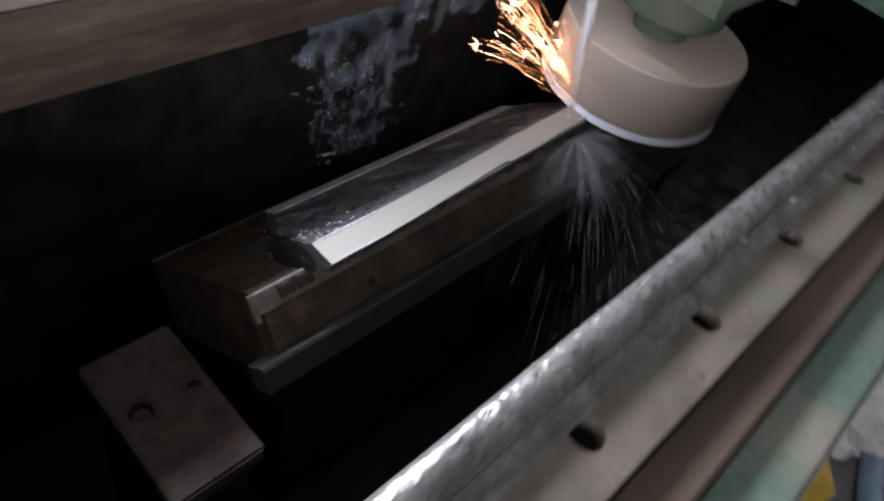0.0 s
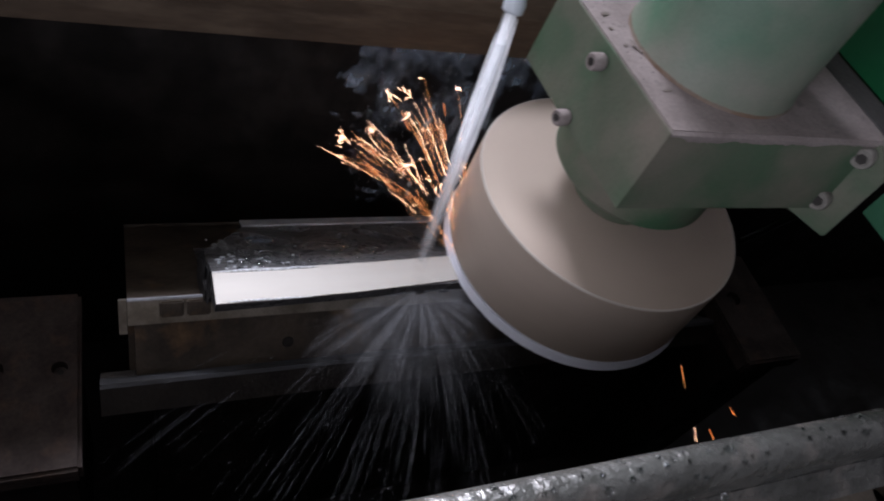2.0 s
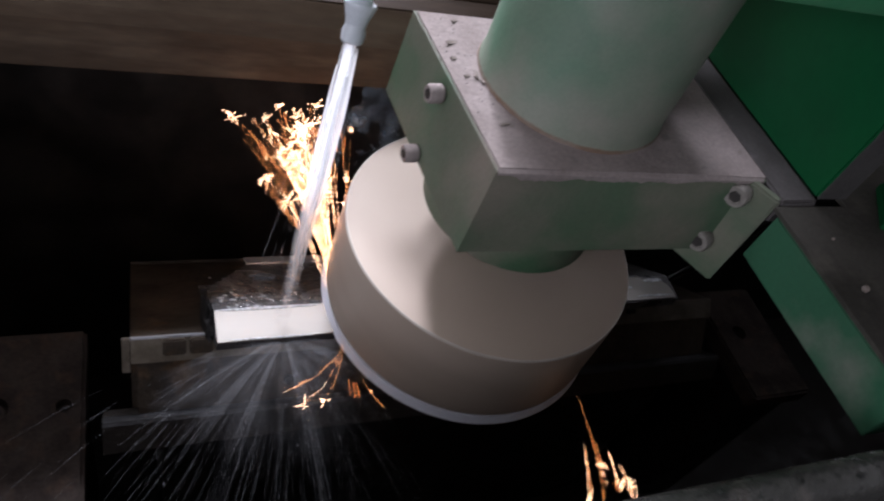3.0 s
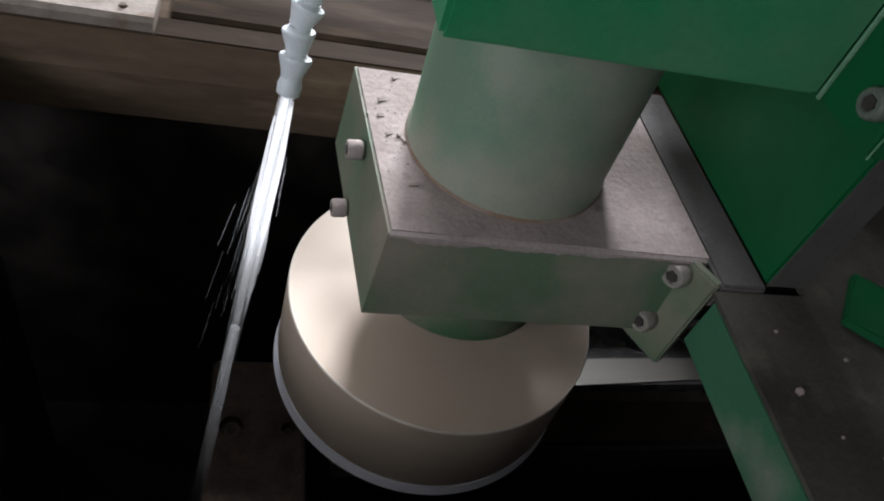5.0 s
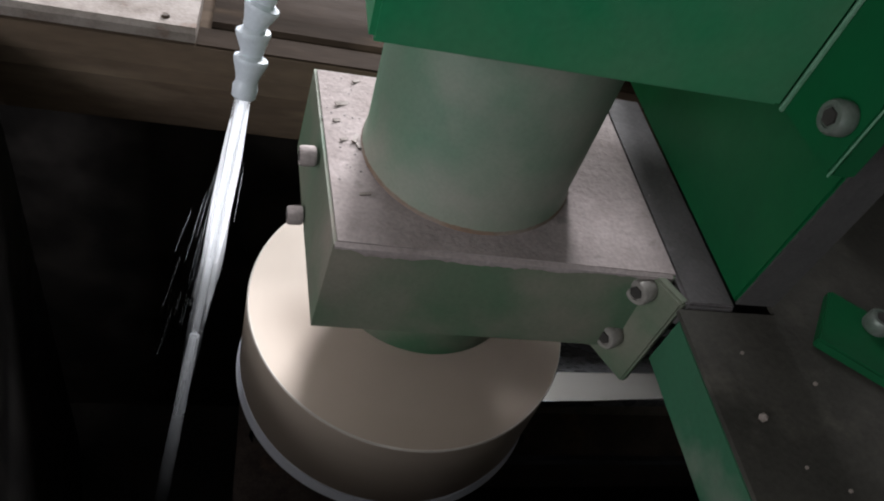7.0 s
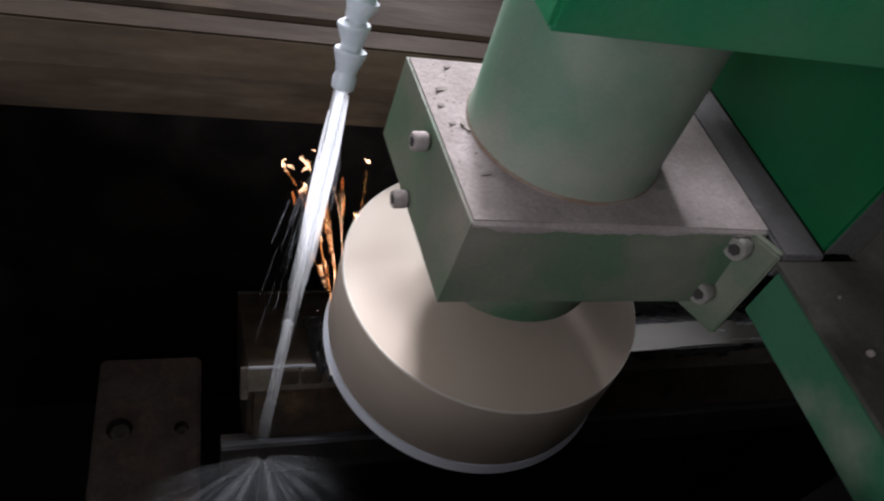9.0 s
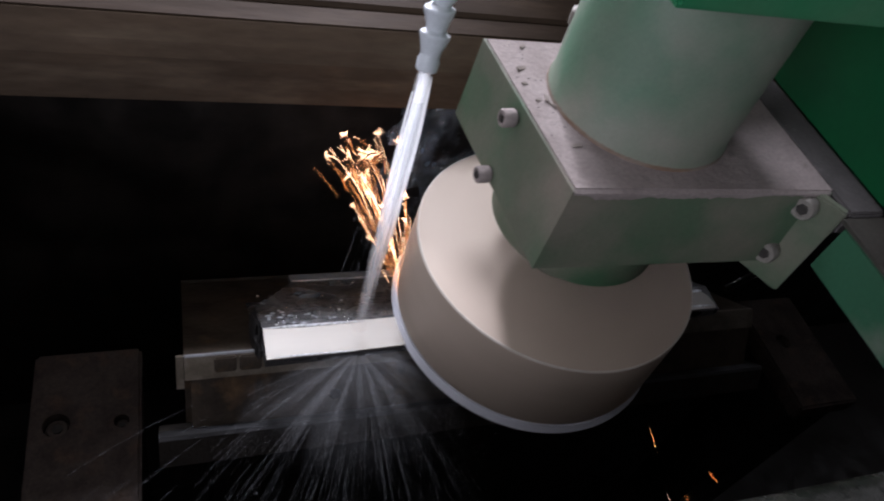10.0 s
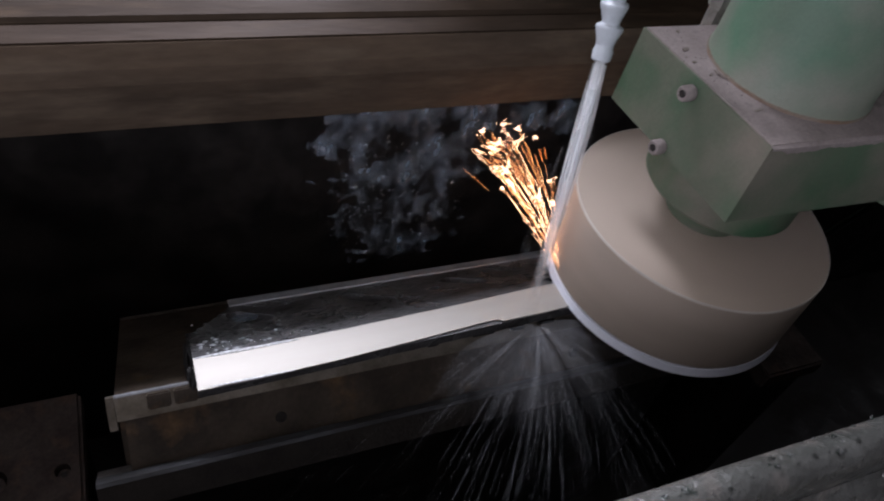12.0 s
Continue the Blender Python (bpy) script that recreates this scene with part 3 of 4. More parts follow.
    rear = [(0.3735, 0.0165), (0.371, 0.0250), (0.366, 0.0300), (0.360, 0.0305), (0.356, 0.0325), (0.349, 0.0320), (0.345, 0.0345), (0.30, 0.0340), (0.25, 0.0325), (0.18, 0.0290), (0.10, 0.0262), (0.0, 0.0250)]
    q = front + rear
    bm = bmesh.new()
    lo = [bm.verts.new((x, y, -0.0012)) for x, y in q]
    hi = [bm.verts.new((x, y, 0.0006)) for x, y in q]
    bm.faces.new(lo), bm.faces.new(hi)
    for k in range(len(q)):
        bm.faces.new((lo[k], lo[k - 1], hi[k - 1], hi[k]))
    part("ground_edge", bm, BEVEL, b, "bright freshly ground bevel")
    rng = random.Random(15)
    # wet black swarf caked against the blade's end
    bm = bmesh.new()
    bmesh.ops.create_icosphere(bm, subdivisions=4, radius=1)
    for v in bm.verts:
        g = 1 + 0.25 * noise.noise(v.co * 3) + 0.15 * noise.noise(v.co * 9)
        v.co = Vector((v.co.x * 0.0038 * g, v.co.y * 0.029 * g, max(-0.002, v.co.z * 0.021 * g)))
    part("swarf_cake", bm, SWARF_SHADE, b, "wet black swarf caked on the blade's end", pose(-0.0015, *table(0.054, -0.0060), -36.87), True)
    # water that stands in a slot and along the edges, there white to paint its glints
    part("pool", turned([(0.0105, 0), (0.0105, 0.0006), (0.0095, 0.0010)], 24), POOL, b, "cloudy water standing in a slot", pose(0.043, *table(0.096, 0.0140), -36.87), True)
    for x, y, w, d in ((0.030, 0.0246, 0.030, 0.0012), (0.058, 0.0249, 0.012, 0.0008), (0.034, 0.0010, 0.028, 0.0007), (0.358, 0.0305, 0.010, 0.0016), (0.352, 0.0150, 0.018, 0.0008), (0.330, 0.0245, 0.004, 0.0012)):
        bm = bmesh.new()
        bmesh.ops.create_icosphere(bm, subdivisions=3, radius=1)
        for v in bm.verts:
            g = 1 + 0.5 * noise.noise(Vector((v.co.x * 6 + x * 90, v.co.y, v.co.z)))
            v.co = Vector((v.co.x * w, v.co.y * d * g, v.co.z * 0.0006 * g))
        part("water_glint_rim", bm, FOAM_GLINT, b, "water along the ground edge, its glints put in as white", pose(x, y, 0.0007), True)
    for k in range(30):
        r = rng.uniform(0.0005, 0.0015)
        bm = bmesh.new()
        bmesh.ops.create_icosphere(bm, subdivisions=2, radius=1, matrix=Matrix.LocRotScale((0, 0, 0), None, (r * rng.uniform(0.8, 2.0), r, r * 0.5)))
        part("foam", bm, FOAM_GLINT, b, "fleck of white foam", pose(0.004 + abs(rng.gauss(0, 0.05)), *table(0.025 + abs(rng.gauss(0, 0.025)), 0.0148), -36.87), True)
    part("back_edge", prism([table(0.1315, 0.0150), table(0.1485, 0.0150), table(0.1485, 0.0166), table(0.1325, 0.0162)], 0.036, 0.372, 0.0003), PALE, b, "pale wet rear edge")


def wall_water():
    """Water running down the rear panel of the tray."""
    rng = random.Random(3)
    bm = bmesh.new()
    nx, nz = 170, 130
    grid = {}
    for i in range(nx + 1):
        for k in range(nz + 1):
            x = 0.10 + 0.30 * i / nx
            z = 0.072 - 0.22 * k / nz
            y = 0.2085 - 0.004 * noise.noise((x * 60, z * 40, 1.0)) - 0.003 * noise.noise((x * 150, z * 120, 4.0)) - 0.0014 * noise.noise((x * 380, z * 300, 9.0))
            grid[i, k] = bm.verts.new((x, y, z))
    for i in range(nx):
        for k in range(nz):
            u, w = i / nx, k / nz
            ragged = 0.10 * noise.noise((u * 9, w * 9, 7.0)) + 0.05 * noise.noise((u * 30, w * 30, 3.0))
            top = 0.10 < w + ragged < 0.30 and 0.08 < u + ragged < 0.92
            fall = abs(u - 0.36 - 0.05 * w + 1.4 * ragged) < 0.29 - 0.14 * w and w > 0.1
            if top or fall:
                bm.faces.new((grid[i, k], grid[i + 1, k], grid[i + 1, k + 1], grid[i, k + 1]))
    bmesh.ops.delete(bm, geom=[v for v in bm.verts if not v.link_faces], context="VERTS")
    tagged(part("water_film", bm, SHEET, smooth=True), "rippled water film running down the tray wall", "water", kind="stuff")
    bm = bmesh.new()
    for k in range(170):
        x, z = 0.150 + abs(rng.gauss(0, 0.055)), rng.uniform(-0.12, 0.03)
        r = rng.uniform(0.0006, 0.0016)
        bmesh.ops.create_icosphere(bm, subdivisions=1, radius=1, matrix=Matrix.LocRotScale((x, 0.205, z), None, (r, r * 0.6, r * rng.uniform(0.8, 1.8))))
    tagged(part("water_drops", bm, DROP, smooth=True), "water drops clinging to the tray wall", "water drops", kind="stuff")
    bm = bmesh.new()
    for k in range(300):
        x, u = abs(rng.gauss(0, 0.12)) % 0.36 + 0.006, 0.024 + abs(rng.gauss(0, 0.034))
        r = rng.uniform(0.0005, 0.0020)
        y, z = table(u, 0.0150)
        bmesh.ops.create_icosphere(bm, subdivisions=1, radius=1, matrix=Matrix.LocRotScale((x, y, z), None, (r * 1.3, r, r * 0.6)))
    tagged(part("blade_drops", bm, DROP, smooth=True), "water beads and foam lying on the blade", "water drops", kind="stuff")


# ---------------------------------------------------------------- grinding head
def grinding_head():
    g = thing("grinding_head", "green painted grinding head with a tan cup wheel", "grinding head")
    here = pose(-0.0685, -0.0415, 0, 0, 0, 4.2)
    bm = bmesh.new()
    low = [(-0.0705, -0.0440), (0.098, -0.0470), (0.098, 0.085), (-0.0790, 0.0840)]
    top = [(-0.0672, -0.0405), (0.098, -0.0440), (0.098, 0.086), (-0.0758, 0.0852)]
    lo, hi = [bm.verts.new((x, y, 0.1415)) for x, y in low], [bm.verts.new((x, y, 0.1965)) for x, y in top]
    bm.faces.new(lo), bm.faces.new(hi)
    for k in range(4):
        bm.faces.new((lo[k], lo[k - 1], hi[k - 1], hi[k]))
    part("gear_case", bevelled(bm, 0.002), GREEN_DUSTY, g, "dusty green cast box")
    bm = bmesh.new()
    lo, hi = ([bm.verts.new((x + (0.0016 if x < 0 else 0), y + (0.0016 if y < 0 else -0.0016), z)) for x, y in top] for z in (0.1960, 0.1975))
    bm.faces.new(lo), bm.faces.new(hi)
    for k in range(4):
        bm.faces.new((lo[k], lo[k - 1], hi[k - 1], hi[k]))
    part("case_top", bevelled(bm, 0.0004), DUSTY, g, "flat top caked with grey grinding dust")
    # dust spilling over the front edge of the case, and round the foot of the spindle
    bm = bmesh.new()
    rows = []
    for i in range(91):
        u = i / 90
        drop = 0.0016 + 0.0035 * max(0, 0.35 + noise.noise((u * 9, 0.3, 2.0))) + 0.0018 * abs(noise.noise((u * 40, 1.3, 2.0)))
        col = []
        for z, out in ((0.1972, -0.0012), (0.1962, 0.0010), (0.1962 - drop * 0.6, 0.0009), (0.1962 - drop, 0.0001)):
            w = (z - 0.1415) / 0.055
            x = -0.0700 + 0.0032 * w + u * (0.1665 - 0.0032 * w)
            y0 = -0.0440 + 0.0035 * w
            col.append(bm.verts.new((x, y0 - 0.0030 * (x + 0.0705) / 0.1685 - out, z)))
        rows.append(col)
    for p, q in zip(rows, rows[1:]):
        for k in range(3):
            bm.faces.new((p[k], p[k + 1], q[k + 1], q[k]))
    part("dust_spill", bm, DUSTY, g, "brown dust spilling over the edge", None, True)
    bm = bmesh.new()
    rows = []
    for i in range(120):
        a = 2 * math.pi * i / 120
        up, wide = 0.0004 + 0.0012 * abs(noise.noise((math.cos(a) * 4, math.sin(a) * 4, 0.7))), 0.0002 + 0.0006 * abs(noise.noise((math.cos(a) * 7, math.sin(a) * 7, 2.7)))
        rows.append([bm.verts.new((0.002 + r * math.cos(a), 0.027 + r * math.sin(a), z)) for r, z in ((0.0547 + wide, 0.1974), (0.0549, 0.1980 + up * 0.5), (0.0543, 0.1982 + up + 0.0012))])
    for i in range(120):
        p, q = rows[i - 1], rows[i]
        for k in range(2):
            bm.faces.new((p[k], p[k + 1], q[k + 1], q[k]))
    part("dust_ring", bm, RUST, g, "dust gathered round the spindle's foot", None, True)
    part("slab", block(0.0981, 0.1250, -0.0605, 0.10, 0.180, 0.1972, 0.0015), SLAB, g, "grey dusty slab")
    rng = random.Random(8)
    for k in range(80):
        r = rng.uniform(0.0002, 0.0008)
        part("crumb", turned([(r, 0), (r * 0.6, r * 0.3)], 5), (DUSTY if k % 3 == 0 else SOCKET), g, "", here @ pose(rng.uniform(0.002, 0.03) if k % 4 else rng.uniform(0.03, 0.18),
             rng.uniform(0.03, 0.122), 0.1974, rng.uniform(-15, 15), rng.uniform(-15, 15), rng.uniform(0, 90)))
    for k in range(7):
        bm = bmesh.new()
        w, d = rng.uniform(0.002, 0.009), rng.uniform(0.001, 0.0025)
        bmesh.ops.create_cube(bm, size=1, matrix=Matrix.LocRotScale((0, 0, 0), None, (w, d, 0.0006)))
        part("flake", bm, STRIP, g, "loose pale flake of dried dust", here @ pose(rng.uniform(0.006, 0.026), rng.uniform(0.02, 0.12), 0.1979, 12, 9, rng.uniform(0, 180)))
    for z, y in ((0.1880, 0.066), (0.1458, 0.066)):
        socket_bolt("side_bolt", g, here @ Vector((-0.0005 if z > 0.17 else -0.0025, y, z)), here.to_3x3() @ Vector((-1, 0, 0)), 0.0052, 0.0080, "small dusty cap screw", DUSTY)
    part("spindle_housing", turned([(0.0545, 0.1965), (0.0545, 0.20), (0.0535, 0.202), (0.0535, 0.72)], 64, pose(0.002, 0.027, 0)), SPINDLE, g, "round green spindle housing", smooth=True)
    part("collar", turned([(0.030, 0.0745), (0.030, 0.099), (0.054, 0.0995), (0.057, 0.103), (0.057, 0.1415)], 56, pose(0, 0.0254, 0)), GREEN_DUSTY, g, "dusty round collar above the wheel", smooth=True)
    part("arm", block(-0.071, 0.085, -0.047, 0.012, 0.2995, 0.72, 0.002), GREEN, g, "large green painted arm")
    # pale strips paint the worn edges together with the highlight along them
    for y0, y1 in ((-0.0490, -0.0471), (-0.0849, -0.0838)):
        part("worn_highlight_edge", block(0.0838 if y0 > -0.06 else 0.0846, 0.0852, y0, y1, 0.2993, 0.72, 0.0003), WORN_GREEN_HIGHLIGHT, g, "worn paint edge with its highlight painted pale")
    part("arm_plate", block(0.0853, 0.097, -0.084, 0.012, 0.2990, 0.72, 0.0015), GREEN_CLEAN, g, "clean green bracket plate")
    socket_bolt("arm_bolt", g, (0.0852, -0.0745, 0.3165), (-1, 0, 0), 0.0062, 0.007, "green-grey painted socket bolt", PAINTED_BOLT)
    socket_bolt("arm_bolt", g, (0.0852, -0.0745, 0.355), (-1, 0, 0), 0.0062, 0.007, "green-grey painted socket bolt", PAINTED_BOLT)
    part("side_plate", block(0.1235, 0.146, -0.058, 0.20, 0.1978, 0.46, 0.0012), GREEN_CLEAN, g, "bright green upright side plate")
    part("side_plate_edge", block(0.1237, 0.1458, -0.0595, -0.0583, 0.1980, 0.45, 0.0004), SLATE, g, "bare dark front edge of the side plate")
    # bracket and guard
    br = pose(0.0896, -0.0423, 0, 0, 0, -62)
    part("bracket", block(-0.013, 0.019, -0.003, 0.003, 0.127, 0.1962, 0.0012), GREEN_DUSTY, g, "green bolted bracket", br)
    for z in (0.1875, 0.1495):
        socket_bolt("bracket_bolt", g, br @ Vector((0, -0.003, z)), br.to_3x3() @ Vector((0, -1, 0)), 0.0069, 0.0085)
    part("guard_flange", block(0.094, 0.0975, -0.178, -0.066, 0.160, 0.1918, 0.0006), FLANGE, g, "green painted side flange of the guard")
    part("guard_front_flange", block(0.0977, 0.60, -0.178, -0.1745, 0.160, 0.1918, 0.0006), FLANGE, g, "green painted front flange of the guard")
    bm = bmesh.new()
    edge = [(0.094, -0.178), (0.60, -0.178), (0.60, 0.135), (0.148, 0.135), (0.148, -0.0615), (0.094, -0.0615)]
    lo, hi = ([bm.verts.new((x, y, z)) for x, y in edge] for z in (0.1920, 0.1945))
    bm.faces.new(lo), bm.faces.new(hi)
    for k in range(len(edge)):
        bm.faces.new((lo[k], lo[k - 1], hi[k - 1], hi[k]))
    part("guard_plate", bevelled(bm, 0.0005), GUARD, g, "large grey dusty guard plate")
    tab = pose(0.186, -0.074, 0.1946, 0, 0, -38)
    part("tab", block(-0.018, 0.03, -0.020, 0.020, 0, 0.006, 0.001), GREEN_CLEAN, g, "small bright green tab", tab)
    for x, y in ((0.006, 0.010), (0.022, 0.004)):
        socket_bolt("tab_bolt", g, tab @ Vector((x, y, 0.006)), (0, 0, 1), 0.0066, 0.008, "green-grey painted socket bolt", PAINTED_BOLT)
    part("bridge", block(0.0973, 0.1232, -0.030, 0.12, 0.310, 0.46, 0.001), GREEN_DARK, g, "dark green bridge between the plates")
    part("fitting", turned([(0.0055, 0.188), (0.0055, 0.205), (0.0075, 0.206), (0.0075, 0.214), (0.005, 0.216)], 6, pose(-0.013, 0.0935, 0)), STEEL, g, "small bright pipe fitting")
    # mirror-like rod added for the glint of falling water below the head
    part("water_glint_rod", tube([(0.235, 0.056, -0.036), (0.29, 0.063, -0.004), (0.40, 0.09, 0.06), (0.42, 0.16, 0.19)], [0.004] * 4, 12), GLINT_METAL, g, "thin bright rod standing in for glinting falling water", smooth=True)
    # added to block part of the rear light falling on the case top
    part("shading_web", block(0.025, 0.1232, 0.100, 0.114, 0.262, 0.3098, 0.001), GREEN_DARK, g, "dark green plate added behind the spindle to dim the light there")
    # added to stop the low rear light from reaching the wheel's right side
    part("shading_saddle", block(0.078, 0.58, 0.245, 0.42, 0.153, 0.2145, 0.003), GREEN_DARK, g, "dark block added over the beam to keep low light off the wheel")
    # added to shade the guard and bound the lit strip on the case
    part("shading_column", block(0.175, 0.58, 0.17, 0.50, 0.215, 1.05, 0.006), GREEN_DARK, g, "broad dark green block added behind the head to block rear light")
    for x, y, r in ((0.113, -0.118, 0.0022), (0.14, -0.15, 0.001), (0.118, -0.085, 0.001), (0.15, -0.10, 0.0012), (0.124, -0.14, 0.0009)):
        bm = bmesh.new()
        bmesh.ops.create_icosphere(bm, subdivisions=1, radius=r)
        part("grit", bm, STRIP, g, "pale grain of grit", pose(x, y, 0.1945 + r * 0.6))
    return g


def wheel():
    w = thing("cup_wheel", "tan cup grinding wheel with a white abrasive rim", "grinding wheel")
    part("wheel_body", turned([(0.0985, 0.0069), (0.1010, 0.0075), (0.1018, 0.012), (0.1008, 0.064), (0.1004, 0.0726), (0.0994, 0.0737), (0.030, 0.0742)], 128), WHEEL, w, "smooth tan wheel body", smooth=True)
    # lighter ring: wear and the bright edge highlight, both in its colour
    part("worn_highlight_edge", ring([(0.0992, 0.0726), (0.10052, 0.0730), (0.0999, 0.07388), (0.0994, 0.07380)]), WHEEL_EDGE_HIGHLIGHT, w, "thin worn edge with its highlight painted pale", smooth=True)
    part("abrasive_rim", ring([(0.086, -0.0014), (0.1032, -0.0014), (0.1036, -0.0006), (0.1016, 0.0060), (0.086, 0.0064)]), ABRASIVE, w, "white abrasive ring", smooth=True)
    return w


NOZZLE = Vector((-0.1111, 0.0723, 0.181))
AIM = Vector((-0.134, 0.0135, 0.0))
FLOW = (AIM - NOZZLE).normalized()


def hose():
    h = thing("coolant_hose", "grey segmented plastic coolant hose", "hose")
    p, d = NOZZLE.copy(), -FLOW
    rng = random.Random(2)
    part("nozzle_tip", turned([(0.0052, 0), (0.0062, 0.0008), (0.0066, 0.006), (0.0058, 0.0085), (0.0058, 0.010)], 24), HOSE, h, "", along(p, d), True)
    p = p + d * 0.0095
    target = Vector((0.26, 0.06, 0.96)).normalized()
    for k in range(13):
        prof = [(0.0054, 0), (0.0059, 0.0010), (0.0062, 0.0030), (0.0086, 0.0100), (0.0089, 0.0116), (0.0085, 0.0126), (0.0066, 0.0134), (0.0056, 0.0146)]
        part("segment", turned(prof, 24), HOSE, h, "", along(p, d), True)
        p = p + d * 0.0142
        d = (d * 0.55 + target * 0.45 + Vector((0.19 if k % 2 else -0.19, rng.uniform(-0.05, 0.05), 0))).normalized()
    return h


def rough_stream(length, r0, r1, seed, n=26, sides=14):
    bm = bmesh.new()
    rings = []
    for i in range(n + 1):
        z = -length * i / n
        r = r0 + (r1 - r0) * i / n
        rings.append([bm.verts.new((r * (1 + 0.16 * noise.noise((math.cos(a) * 2, math.sin(a) * 2 + seed, z * 30))) * math.cos(a),
                                    r * (1 + 0.16 * noise.noise((math.cos(a) * 2, math.sin(a) * 2 + seed + 9, z * 30))) * math.sin(a), z))
                      for a in [2 * math.pi * k / sides for k in range(sides)]])
    for a, b in zip(rings, rings[1:]):
        for k in range(sides):
            j = (k + 1) % sides
            bm.faces.new((a[k], a[j], b[j], b[k]))
    bm.faces.new(reversed(rings[0]))
    bm.faces.new(rings[-1])
    return bm


def ribbons(bm, length, radius, count, seed):
    """Wavy strips of water that run side by side down -z."""
    rng = random.Random(seed)
    for k in range(count):
        a0, r0 = rng.uniform(0, 6.28), radius * math.sqrt(rng.uniform(0.02, 1))
        z0 = -rng.uniform(0, 0.35) * length
        z1 = max(-length, z0 - rng.uniform(0.35, 1.0) * length)
        w, face, twist = rng.uniform(0.0012, 0.0028), rng.gauss(0, 0.35), rng.uniform(-0.5, 0.5)
        prev = None
        for i in range(15):
            u = i / 14
            z = z0 + (z1 - z0) * u
            r = r0 * (1 + 0.25 * noise.noise((k * 1.7, z * 25, seed))) * (0.9 + 0.35 * -z / length)
            a = a0 + twist * u
            b = face + 0.3 * u
            half = w * math.sin(math.pi * (0.06 + 0.88 * u)) ** 0.6
            c = Vector((r * math.cos(a), r * math.sin(a), z))
            d = Vector((math.cos(b), math.sin(b), 0)) * half
            pair = (bm.verts.new(c - d), bm.verts.new(c + d))
            if prev:
                bm.faces.new((prev[0], prev[1], pair[1], pair[0]))
            prev = pair
    return bm


def jets():
    reach = (AIM - NOZZLE).length
    up = thing("water_jet", "white aerated coolant jet from the hose", "water jet")
    part("core", rough_stream(reach - 0.013, 0.0030, 0.0021, 1), JET, up, "", smooth=True)
    part("veil", rough_stream(reach - 0.006, 0.0044, 0.0046, 5), JET_SKIN, up, "thin spray round the jet", smooth=True)
    tagged(part("strand_sheet", ribbons(bmesh.new(), reach - 0.004, 0.0046, 7, 40), RIBBON, up, "streaky white water", smooth=True), kind="stuff")
    rng = random.Random(21)
    for k in range(12):
        bm = bmesh.new()
        a, z = rng.uniform(0, 6.28), -rng.uniform(0.03, reach - 0.06)
        r = rng.uniform(0.0045, 0.0085)
        ln = rng.uniform(0.02, 0.05)
        add_tube(bm, [(r * math.cos(a), r * math.sin(a), z), (r * 1.12 * math.cos(a), r * 1.12 * math.sin(a), z - ln)], [0.00004, 0.0001], 5)
        part("strand", bm, STREAK, up, "fine strand of water")
    # fine water thrown off to one side below the nozzle
    for k in range(18):
        bm = bmesh.new()
        lean, z = rng.uniform(0.04, 0.17), -rng.uniform(0.03, reach - 0.05)
        a, ln = rng.gauss(math.pi, 0.35), rng.uniform(0.008, 0.04)
        pts = [((0.003 - q * lean) * -math.cos(a), (0.003 - q * lean) * -math.sin(a), q) for q in (z, z - ln * 0.5, z - ln)]
        w = rng.uniform(0.00003, 0.00009)
        add_tube(bm, pts, [w * 0.4, w, w * 0.5], 5)
        part("stray_strand", bm, STREAK, up, "fine strand of water")
    low = thing("water_stream", "white coolant stream falling into the tray", "water jet")
    part("core", rough_stream(0.172, 0.0032, 0.0052, 9), STREAM, low, "", smooth=True)
    return up, low


